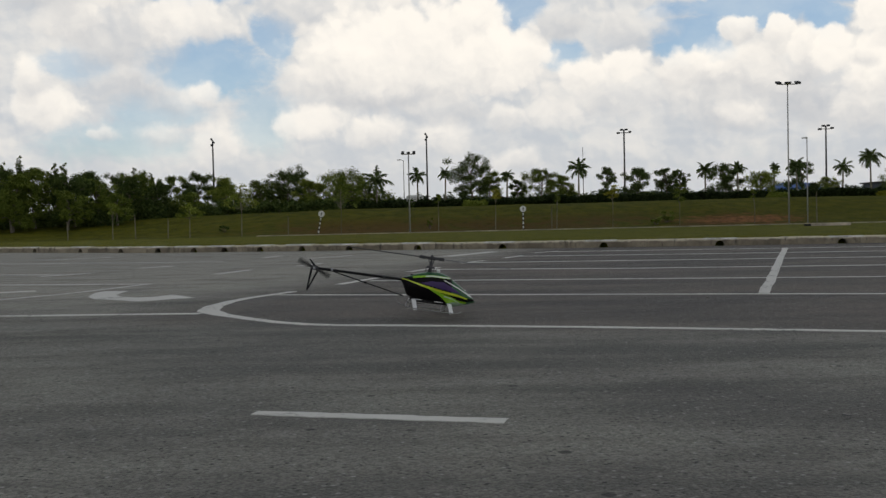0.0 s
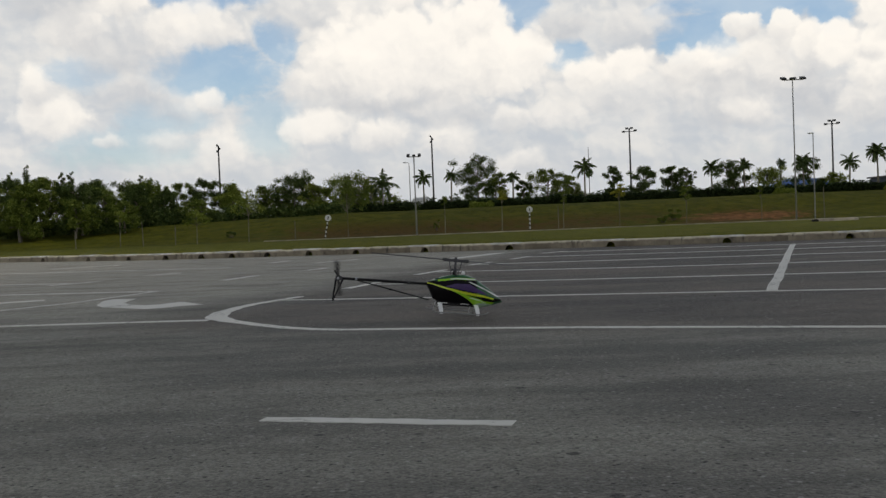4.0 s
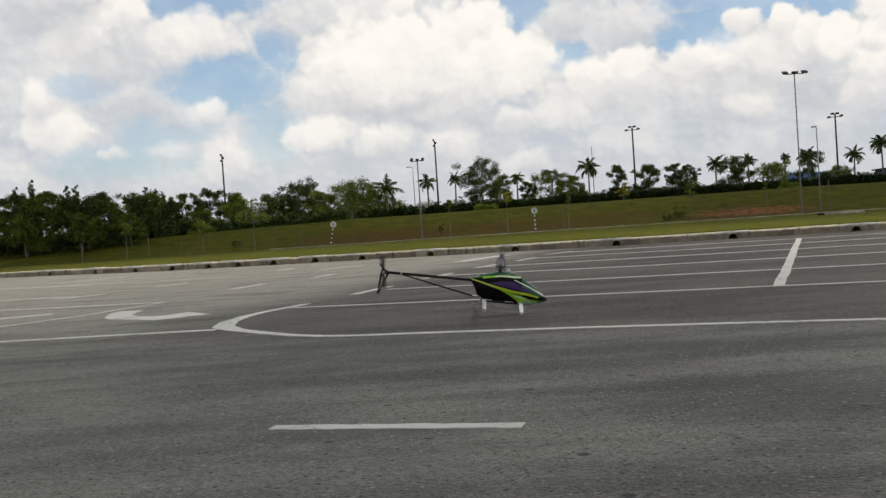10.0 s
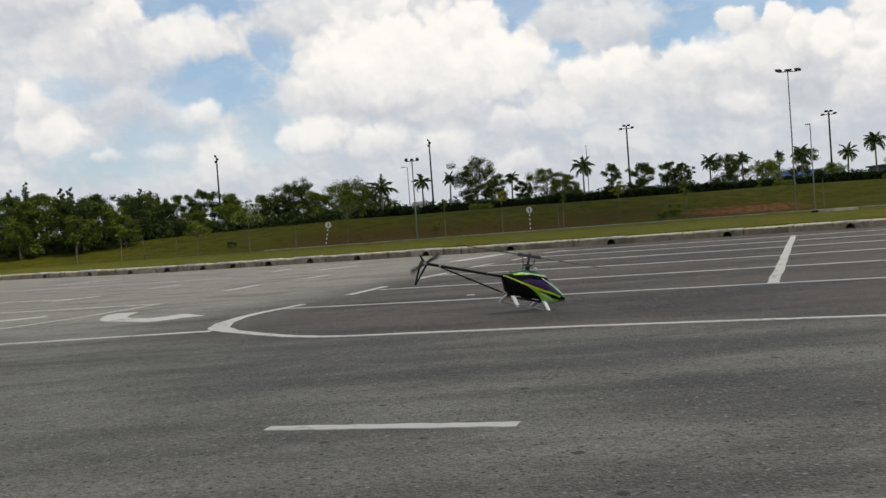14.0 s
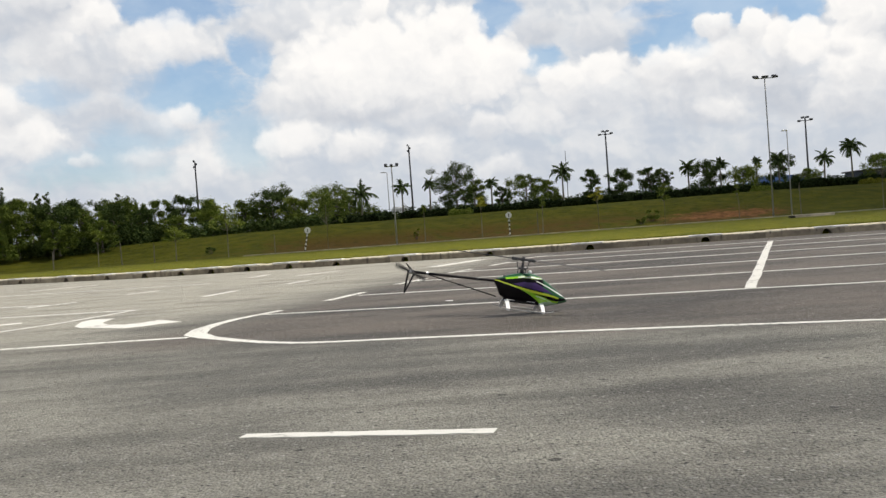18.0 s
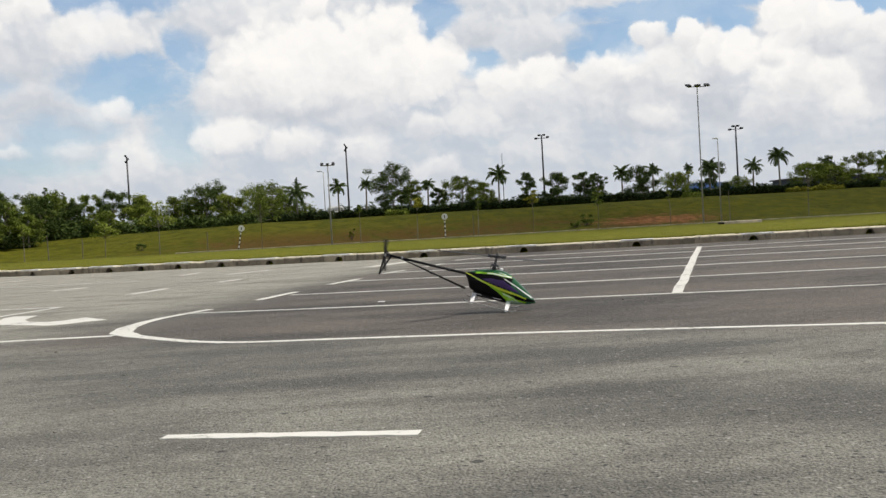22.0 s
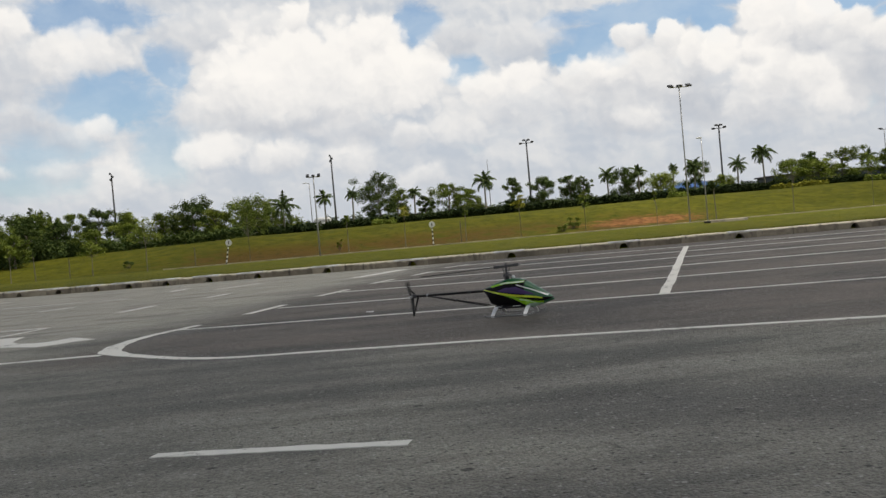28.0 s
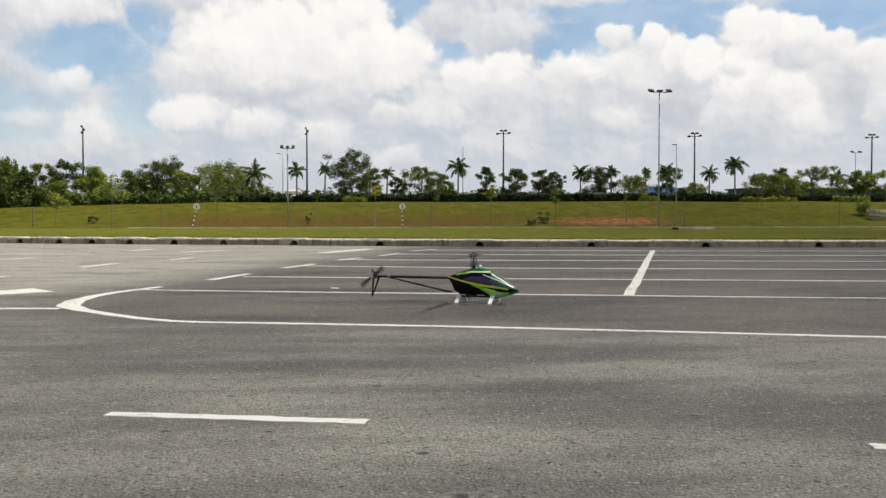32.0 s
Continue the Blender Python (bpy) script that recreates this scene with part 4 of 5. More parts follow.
    for y in (-0.035, 0.035):
        part("boom_brace", tube([(-0.23, y, 0.105), (-0.9, y * 0.25, 0.240)], 0.0052, 8), CARBON, heli, "thin carbon brace rod", smooth=True)
    pp = bmesh.new()
    add_box(pp, (-0.60, -0.03, 0.168), (-0.575, 0.03, 0.186), 0.003)
    part("brace_clamp", pp, CANOPY_BLACK, heli)
    case = bmesh.new()
    add_box(case, (-1.085, -0.02, 0.228), (-1.025, 0.02, 0.268), 0.006)
    add_box(case, (-1.075, -0.05, 0.238), (-1.055, 0.05, 0.256), 0.004)
    part("tail_gearbox", case, DARK_STEEL, heli, "small dark tail gearbox")
    # open tail fin: two slim blades that meet at the lower tip, and a short upper stub
    fin = bmesh.new()
    def blade_plate(a, b, wa, wb, y0=0.012, y1=0.016):
        ring = []
        for y in (y0, y1):
            ring.append([fin.verts.new((a[0] - wa, y, a[1])), fin.verts.new((a[0] + wa, y, a[1])), fin.verts.new((b[0] + wb, y, b[1])), fin.verts.new((b[0] - wb, y, b[1]))])
        fin.faces.new(ring[0])
        fin.faces.new(ring[1][::-1])
        for k in range(4):
            fin.faces.new((ring[0][k], ring[1][k], ring[1][(k + 1) % 4], ring[0][(k + 1) % 4]))
    blade_plate((-1.078, 0.245), (-1.095, 0.04), 0.010, 0.006)
    blade_plate((-1.015, 0.245), (-1.093, 0.04), 0.010, 0.006, 0.0125, 0.0165)
    blade_plate((-1.045, 0.255), (-1.105, 0.318), 0.016, 0.006, 0.012, 0.016)
    part("tail_fin", fin, CARBON, heli, "open black carbon tail fin")
    th = bmesh.new()
    bmesh.ops.create_cone(th, cap_ends=True, segments=12, radius1=0.012, radius2=0.009, depth=0.03, matrix=pose(0, 0, 0, 90, 0, 0))
    tail = part("tail_rotor", th, ALLOY, heli, "two-bladed tail rotor")
    tail.matrix_basis = pose(-1.065, -0.055, 0.247)
    for k in range(2):
        m = pose(0, 0, 0, 90, 0, 0) @ pose(0, 0, 0, 0, 0, 180 * k)
        part("tail_blade", turned(add_blade(bmesh.new(), 0.015, 0.16, 0.036, 0.006, 0.45), m), BLADE_MAT, tail, "short dark tail blade")
    # skids
    for side in (-1, 1):
        pipe = [(-0.215, side * 0.165, 0.022), (-0.19, side * 0.165, 0.010), (0.24, side * 0.165, 0.010), (0.285, side * 0.163, 0.018), (0.305, side * 0.16, 0.036)]
        part("skid_pipe", tube(pipe, 0.0048, 8), SKID_PIPE, heli, "thin grey skid tube", smooth=True)
        for x in (-0.129, 0.211):
            leg = bmesh.new()
            prof = [(0.045, 0.082), (0.085, 0.066), (0.128, 0.036), (0.158, 0.016), (0.166, 0.004)]
            rings = []
            for i, (y, z) in enumerate(prof):
                w = 0.0195 - 0.004 * i / 4
                rings.append([leg.verts.new((x + dx * w, side * (y + dn * 0.3), z + dn)) for dx, dn in ((-1, -0.006), (1, -0.006), (1, 0.006), (-1, 0.006))])
            for a, b in zip(rings, rings[1:]):
                for k in range(4):
                    leg.faces.new((a[k], a[(k + 1) % 4], b[(k + 1) % 4], b[k]))
            leg.faces.new(rings[0][::-1])
            leg.faces.new(rings[-1])
            bmesh.ops.recalc_face_normals(leg, faces=leg.faces)
            part("skid_strut", leg, SKID_WHITE, heli, "white plastic skid strut")
    part("antenna_wire", tube([(-0.02, -0.06, 0.06), (-0.16, -0.075, 0.045), (-0.22, -0.07, 0.07)], 0.0018, 5), CANOPY_BLACK, heli)
    return heli, rotor, tail


HELI, ROTOR, TAIL_ROTOR = build_helicopter()

# seconds and the bearing of the main blades on the body, which repeats every 180 degrees
BLADES = [(0, 16), (1, 0), (2, 174), (3, 148), (6, 146), (7, 36), (8, 10), (9, 78), (10, 83), (11, 62), (12, 98), (13, 164), (14, 116),
          (15, 148), (18, 134), (19, 99), (20, 90), (21, 118), (22, 54), (23, 4), (24, 38), (25, 142), (28, 42), (29, 122), (30, 11), (31, 90), (32, 94)]


def motions():
    walk(HELI, [
        (0.0, pose(-0.253, 8.988, 0.035, 1.0, 9.7, 14.8)),
        (0.5, pose(-0.234, 9.114, 0.031, 1.5, 9.5, 3.6)),
        (1.0, pose(-0.210, 8.943, 0.038, 0.3, 7.9, -5.3)),
        (1.5, pose(-0.159, 9.054, 0.041, 0.4, 9.2, -20.7)),
        (2.0, pose(-0.162, 9.028, 0.031, 1.1, 7.6, -19.2)),
        (2.5, pose(-0.158, 8.919, 0.043, -3.3, 3.0, -18.3)),
        (3.0, pose(-0.141, 8.964, 0.045, -2.5, 6.3, -8.2)),
        (3.5, pose(-0.108, 8.975, 0.021, -0.6, 5.2, 11.7)),
        (5.5, pose(0.051, 8.961, 0.078, 2.4, 16.2, -8.2)),
        (6.0, pose(0.085, 9.107, 0.057, -1.2, 12.9, -25.5)),
        (6.5, pose(0.096, 9.135, 0.068, -3.8, 11.3, -21.8)),
        (7.0, pose(0.115, 9.017, 0.061, -2.9, 8.3, -5.6)),
        (7.5, pose(0.165, 9.079, 0.058, -6.6, 10.5, 12.7)),
        (8.0, pose(0.238, 8.923, 0.034, -4.0, 8.5, 36.3)),
        (8.5, pose(0.263, 8.876, 0.043, 1.0, 8.2, 43.2)),
        (9.0, pose(0.258, 9.020, 0.027, 1.9, 8.6, 34.6)),
        (9.5, pose(0.266, 9.060, 0.064, 7.4, 10.0, 24.5)),
        (10.0, pose(0.276, 8.998, 0.064, 3.8, 9.5, 5.9)),
        (10.5, pose(0.345, 9.095, 0.066, 0.7, 13.1, -19.6)),
        (11.0, pose(0.348, 9.218, 0.051, 1.2, 13.0, -17.5)),
        (11.5, pose(0.365, 9.244, 0.048, -1.3, 9.6, -5.7)),
        (12.0, pose(0.402, 9.048, 0.035, -8.7, 6.5, 14.4)),
        (12.5, pose(0.528, 9.141, 0.049, -2.7, 12.6, 40.9)),
        (13.0, pose(0.562, 9.026, 0.037, 0.7, 10.6, 48.5)),
        (13.5, pose(0.550, 9.040, 0.047, 3.9, 11.1, 45.3)),
        (14.0, pose(0.560, 9.151, 0.051, 4.2, 13.6, 26.0)),
        (14.5, pose(0.570, 9.224, 0.050, -1.5, 12.7, 3.9)),
        (15.0, pose(0.574, 9.172, 0.067, -0.9, 12.3, -4.9)),
        (15.5, pose(0.590, 9.017, 0.083, -4.7, 12.2, 4.3)),
        (17.5, pose(0.718, 9.090, 0.050, -0.2, 9.8, 29.9)),
        (18.0, pose(0.744, 9.293, 0.050, 1.9, 10.9, 8.6)),
        (18.5, pose(0.799, 9.367, 0.051, 0.9, 10.2, -12.1)),
        (19.0, pose(0.846, 9.417, 0.050, 0.6, 12.1, -14.4)),
        (19.5, pose(0.873, 9.446, 0.066, -4.5, 10.4, -7.7)),
        (20.0, pose(0.953, 9.308, 0.057, -5.8, 11.3, 21.7)),
        (20.5, pose(1.049, 9.278, 0.035, 1.4, 9.2, 48.0)),
        (21.0, pose(1.056, 9.282, 0.051, 6.1, 11.4, 37.6)),
        (21.5, pose(1.081, 9.431, 0.068, 10.0, 13.2, 17.9)),
        (22.0, pose(1.127, 9.471, 0.080, 2.6, 16.3, -11.6)),
        (22.5, pose(1.180, 9.664, 0.060, -0.7, 15.4, -21.5)),
        (23.0, pose(1.185, 9.530, 0.068, -5.8, 12.3, -15.5)),
        (23.5, pose(1.202, 9.291, 0.090, -12.9, 11.9, 10.2)),
        (24.0, pose(1.302, 9.232, 0.088, -12.2, 12.7, 35.7)),
        (24.5, pose(1.347, 9.329, 0.052, -0.8, 8.8, 46.3)),
        (25.0, pose(1.348, 9.254, 0.039, 1.2, 8.8, 39.8)),
        (25.5, pose(1.346, 9.297, 0.051, 2.0, 10.2, 26.5)),
        (26.5, pose(1.430, 9.420, 0.050, 1.5, 4.5, -8.0)),
        (27.5, pose(1.478, 9.594, 0.006, -0.2, 0.1, -25.6)),
        (28.0, pose(1.491, 9.496, 0.011, 1.5, -0.9, -32.1)),
        (28.5, pose(1.483, 9.540, 0.000, 0.0, 0.0, -28.0)),
        (29.0, pose(1.481, 9.560, 0.000, 0.0, 0.0, -26.2)),
        (32.0, pose(1.481, 9.570, 0.000, 0.0, 0.0, -26.2)),
    ])
    # the cloud drifts off the sun
    walk(CLOUD, [(0.0, pose(0, 0, 0)), (32.0, pose(32.0 * WIND, 0, 0))])
    # the rotor turns on its own shaft, so the heading of the body is taken off its bearing
    angle = BLADES[0][1]
    spin = [(0.0, angle)]
    for (t0, p0), (t1, p1) in zip(BLADES, BLADES[1:]):
        turn = p1 - angle
        turn += 180.0 * round((690.0 * (t1 - t0) - turn) / 180.0)
        steps = round((t1 - t0) * 10)
        spin += [(t0 + k / 10, angle + turn * k / steps) for k in range(1, steps + 1)]
        angle += turn
    walk(ROTOR, [(t, pose(0, 0, 0.479, 0, 0, a)) for t, a in spin])
    walk(TAIL_ROTOR, [(k / 30, pose(-1.065, -0.055, 0.247, 0, 20.0 + 77.0 * k, 0)) for k in range(961)])


# ---- the cloud that stands before the sun at first ----
WIND = 10.0  # metres a second towards +x


# how dense the cloud is, by metres along the wind
CLOUD_AT = [-440, -345, -325, -314, -304, -292, -280, -262, -240, -222, -207, -178, -166, -150, -120, -90, -60, -30, 0]
CLOUD_DENSE = [0.0, 0.0, 0.1, 1.3, 2.5, 2.6, 0.8, 0.3, 0.8, 0.8, 0.0, 0.1, 1.5, 2.6, 2.5, 3.5, 4.6, 5.2, 5.2]


def build_cloud():
    rng = random.Random(21)
    a, e, high = radians(SUN_AZ), radians(SUN_EL), 1500.0
    off = high / math.tan(e)
    ball = bmesh.new()
    bmesh.ops.create_icosphere(ball, subdivisions=1, radius=1.0)
    ball.verts.index_update()
    unit = [v.co.copy() for v in ball.verts]
    tris = [[v.index for v in f.verts] for f in ball.faces]
    ball.free()
    verts, faces = [], []
    cell = 4.0
    for q in np.arange(-440.0, 300.0, cell):
        for v in np.arange(-90.0, 190.0, cell):
            rim = min(1.0, (v + 90) / 40, (190 - v) / 40, (300 - q) / 80)
            dense = float(np.interp(q, CLOUD_AT, CLOUD_DENSE)) * rim
            # thinner over the far lot at first, thicker over the bank and thin again there at the tail
            lot, bank = smooth((v - 9.0) / 8.0) * smooth((50.0 - v) / 12.0), smooth((v - 45.0) / 18.0)
            dense *= 1.0 - 0.6 * lot * smooth((-35.0 - q) / 30.0) * smooth((q + 178.0) / 10.0)
            dense *= 1.0 - (0.6 * bank + 0.5 * lot) * smooth((-250.0 - q) / 20.0)
            dense += 1.7 * bank * rim * (1.0 if -226 < q < -120 else 0.0)
            r = rng.uniform(4.0, 8.0)
            if rng.random() < dense * cell * cell / 118.0 * 0.9:
                c = Vector((q + rng.uniform(0, cell) + off * math.sin(a), v + rng.uniform(0, cell) + off * math.cos(a), high + rng.gauss(0, 10) * (0.4 + rim)))
                i = len(verts)
                verts += [c + Vector((p.x, p.y, p.z * 0.9)) * r for p in unit]
                faces += [[i + k for k in t] for t in tris]
    ob = new("cloud", mesh_from("cloud", verts, faces, CLOUD_WHITE, smooth=True))
    return tagged(ob, "loose white cumulus cloud drifting off the sun", "cloud", kind="stuff")


CLOUD = build_cloud()


# ---- lamps, masts, posts ----
def ground_at(x, y):
    return ground_z(x, y)


def pole(parent, h, r0, r1, mat=None):
    part("pole", tube([(0, 0, -0.3), (0, 0, h * 0.5), (0, 0, h)], [r0, (r0 + r1) / 2, r1], 10), mat or GALVANISED, parent, smooth=True)
    b = bmesh.new()
    add_box(b, (-r0 * 2.2, -r0 * 2.2, -0.02), (r0 * 2.2, r0 * 2.2, 0.03), 0.005)
    part("base_plate", b, GALVANISED, parent)


def flood(parent, x, z, tilt, w=0.42):
    b = bmesh.new()
    m = pose(x, -0.1, z, tilt, 0, 0)
    add_box(b, (-w / 2, -0.2, -0.06), (w / 2, 0.2, 0.06), 0.025, m)
    head = part("floodlight", b, DARK_STEEL, parent, "dark floodlight head")
    g = bmesh.new()
    add_box(g, (-w / 2 + 0.03, -0.17, -0.075), (w / 2 - 0.03, 0.17, -0.062), 0.0, m)
    part("lamp_glass", g, LAMP_GLASS, head)


def floodlight_mast(x, y, top, heads, span):
    z = ground_at(x, y)
    t = thing("floodlight_mast", f"tall grey steel mast with {'three' if heads == 3 else 'two'} floodlights on a crossbar", "floodlight mast", "floodlight masts", at=pose(x, y, z))
    h = top - z
    pole(t, h, 0.055, 0.036)
    b = bmesh.new()
    add_box(b, (-span / 2, -0.03, h - 0.04), (span / 2, 0.03, h + 0.02), 0.008)
    part("crossbar", b, GALVANISED, t)
    for k in range(heads):
        dx = (k / (heads - 1) - 0.5) * span
        flood(t, dx, h + 0.08, 20 if k != 1 or heads == 2 else 5, span / heads * 0.82)


def street_lamp(x, y, top, arm=0.35):
    z = ground_at(x, y)
    t = thing("street_lamp", "slim grey street lamp with a single head", "street lamp", "street lamps", at=pose(x, y, z))
    h = top - z
    pole(t, h, 0.042, 0.03)
    part("arm", tube([(0, 0, h - 0.03), (-arm * 0.6, 0, h + 0.03), (-arm, 0, h + 0.03)], 0.025, 6), GALVANISED, t)
    b = bmesh.new()
    add_box(b, (-arm - 0.22, -0.09, h - 0.01), (-arm + 0.12, 0.09, h + 0.08), 0.025)
    part("lamp_head", b, WHITE_PAINT, t, "pale lamp head")


def tall_mast(x, y, top, kind):
    z = ground_at(x, y)
    t = thing("light_mast", "distant tall light mast with small fittings at its top" if kind else "thin bare antenna mast", "light mast", "distant masts", at=pose(x, y, z))
    h = top - z
    pole(t, h, 0.13 if kind else 0.05, 0.09 if kind else 0.03, DARK_STEEL)
    if kind == 1:
        for k, dz in enumerate((0.05, -0.35, -0.7)):
            b = bmesh.new()
            s = 1 if k % 2 else -1
            add_box(b, (-0.1 + s * 0.14, -0.16, h + dz - 0.1), (0.1 + s * 0.14, 0.16, h + dz + 0.16), 0.03)
            part("lamp_head", b, DARK_STEEL, t)
    if kind == 2:
        b = bmesh.new()
        add_box(b, (-0.8, -0.04, h - 0.42), (0.8, 0.04, h - 0.34), 0.01)
        part("crossbar", b, DARK_STEEL, t)
        for dx, dz in ((-0.75, -0.4), (-0.3, 0.0), (0.28, 0.02), (0.75, -0.28)):
            b = bmesh.new()
            add_box(b, (dx - 0.18, -0.18, h + dz - 0.1), (dx + 0.18, 0.18, h + dz + 0.12), 0.03)
            part("lamp_head", b, DARK_STEEL, t)


def marker_post(x, y, lean):
    z = ground_at(x, y)
    t = thing("marker_post", "black and white banded post with a round white plate" + (", leaning" if lean else ""), "marker post", "marker posts", at=pose(x, y, z, 0, lean, 0))
    n = 9
    for k in range(n):
        b = bmesh.new()
        bmesh.ops.create_cone(b, cap_ends=True, segments=10, radius1=0.04, radius2=0.04, depth=1.26 / n, matrix=pose(0, 0, 1.26 / n * (k + 0.5)))
        part("band", b, WHITE_PAINT if k % 2 else BLACK_PAINT, t)
    b = bmesh.new()
    bmesh.ops.create_cone(b, cap_ends=True, segments=24, radius1=0.2, radius2=0.2, depth=0.02, matrix=pose(0, -0.05, 1.38, 90, 0, 0))
    plate = part("plate", b, WHITE_PAINT, t, "round white plate")
    b = bmesh.new()
    add_box(b, (-0.03, -0.066, 1.27), (0.03, -0.061, 1.49), 0.0)
    part("mark", b, BLACK_PAINT, plate, "dark upright mark")


def fence_post(x, y, top):
    z = ground_at(x, y)
    t = thing("fence_post", "thin weathered concrete post in the grass", "post", "posts along the bank", at=pose(x, y, z, random.uniform(-2, 2), random.uniform(-2, 2), 0))
    h = top - z
    b = bmesh.new()
    add_box(b, (-0.026, -0.026, -0.2), (0.026, 0.026, h), 0.006)
    part("post", b, POST_GREY, t)
    part("top_arm", tube([(0, 0, h - 0.02), (0.0, -0.12, h + 0.12)], 0.018, 6), POST_GREY, t)


# ---- trees ----
def leaf_cloud(rng, blobs, count, size, droop=0.0):
    """Loose leaves, each a folded pair of triangles, thick in the heart of each clump and sparse at its rim."""
    verts, faces = [], []
    total = sum(b[3] ** 2 for b in blobs)
    for cx, cy, cz, r, squash in blobs:
        for _ in range(max(3, int(count * r * r / total))):
            d = Vector((rng.gauss(0, 1), rng.gauss(0, 1), rng.gauss(0, 1))).normalized()
            rad = r * rng.uniform(0.3, 1.1) * (0.85 + 0.45 * noise.noise(d * 2.6 + Vector((cx, cy, cz)) * 3.0))
            p = Vector((cx, cy, cz)) + Vector((d.x * rad, d.y * rad, d.z * rad * squash))
            q = Euler((rng.uniform(-0.9, 0.9), rng.uniform(-0.9, 0.9) + droop, rng.uniform(0, 6.28))).to_matrix()
            s = size * rng.uniform(0.6, 1.4)
            i = len(verts)
            verts += [p + q @ Vector(v) for v in ((-s, 0, 0), (0, -s * 0.45, s * 0.12), (s, 0, -0.05 * s), (0, s * 0.45, s * 0.12))]
            faces += [(i, i + 1, i + 2), (i, i + 2, i + 3)]
    return verts, faces


def tree(x, y, top, width, leaf=1, dense=1.0, kind="tree", label=""):
    """A tapered trunk that forks into limbs and twigs, with a clump of leaves at each end and sky between the clumps."""
    rng = random.Random(int(x * 91 + y * 17 + top * 7))
    z = ground_at(x, y)
    h = top - z
    t = thing(kind, label or ("leafy broad-crowned tree on the bank", "mid-green leafy tree on the bank", "light green young tree on the bank")[leaf], "tree", "trees on the bank", at=pose(x, y, z, 0, 0, 0))
    bm = bmesh.new()
    lean, w = rng.uniform(-0.2, 0.2), width / 2
    low = rng.uniform(0.18, 0.30) if dense > 1.1 else rng.uniform(0.24, 0.38)
    fork = h * (low + 0.04)
    peak = rng.uniform(-0.25, 0.25) * w
    add_tube(bm, [(0, 0, -0.2), (lean * 0.3, 0, fork * 0.5), (lean, 0.04, fork), (lean + peak * 0.6, 0, h * 0.78)], [0.12, 0.09, 0.075, 0.025], 7)
    blobs = []
    limbs = rng.randint(7, 10)
    for k in range(limbs):
        a = k * 2.4 + rng.uniform(-0.5, 0.5)
        u = (k + rng.random()) / limbs
        # the envelope is widest a little below its middle and closes to a ragged peak
        wide = w * math.sin(math.pi * (0.20 + 0.72 * u) ** 0.9) ** 0.7 * rng.uniform(0.66, 1.0)
        end = Vector((lean + peak * u + math.cos(a) * wide * 0.72, math.sin(a) * wide * 0.72, h * (low + (0.93 - low) * u)))
        start = Vector((lean, 0.04, fork * rng.uniform(0.85, 1.0) + (h * 0.72 - fork) * u * 0.8))
        add_tube(bm, [start, (start + end) / 2 + Vector((0, 0, 0.07 * h * rng.random())), end], [0.05, 0.032, 0.014], 5)
        for _ in range(rng.randint(4, 6)):
            off = Vector((rng.gauss(0, 0.24), rng.gauss(0, 0.24), rng.gauss(0.0, 0.16))) * w
            tip = end + off
            tip.z = min(max(tip.z, h * low * 0.9), h * 0.97)
            add_tube(bm, [end - (end - start) * 0.2, tip], [0.016, 0.006], 4)
            blobs.append((*tip, w * rng.uniform(0.19, 0.33), rng.uniform(0.6, 0.95)))
    for _ in range(4):
        blobs.append((lean + peak + rng.gauss(0, 0.16) * w, rng.gauss(0, 0.16) * w, h * rng.uniform(0.84, 0.95), w * rng.uniform(0.12, 0.2), 0.9))
    part("trunk", bm, BARK, t)
    v, f = leaf_cloud(rng, blobs, int(900 * min(dense, 1.5) * (width * h) ** 0.9) + 700, 0.068)
    part("crown", mesh_from("crown", v, f, LEAVES[leaf]), None, t)
    return t


def conifer(x, y, top, width):
    rng = random.Random(int(x * 31 + y * 7))
    z = ground_at(x, y)
    h = top - z
    t = thing("cypress_tree", "narrow dark upright cypress behind the grove", "tree", "cypresses", at=pose(x, y, z))
    part("trunk", tube([(0, 0, -0.2), (0, 0, h * 0.5), (0, 0, h * 0.95)], [0.1, 0.07, 0.02], 6), BARK, t)
    blobs = [(rng.gauss(0, 0.12) * width, rng.gauss(0, 0.12) * width, h * (0.35 + 0.62 * k / 21), width * (0.50 - 0.36 * k / 21) * rng.uniform(0.6, 1.1), 1.1) for k in range(22)]
    v, f = leaf_cloud(rng, blobs, 4200, 0.08)
    part("crown", mesh_from("crown", v, f, LEAVES[0]), None, t)


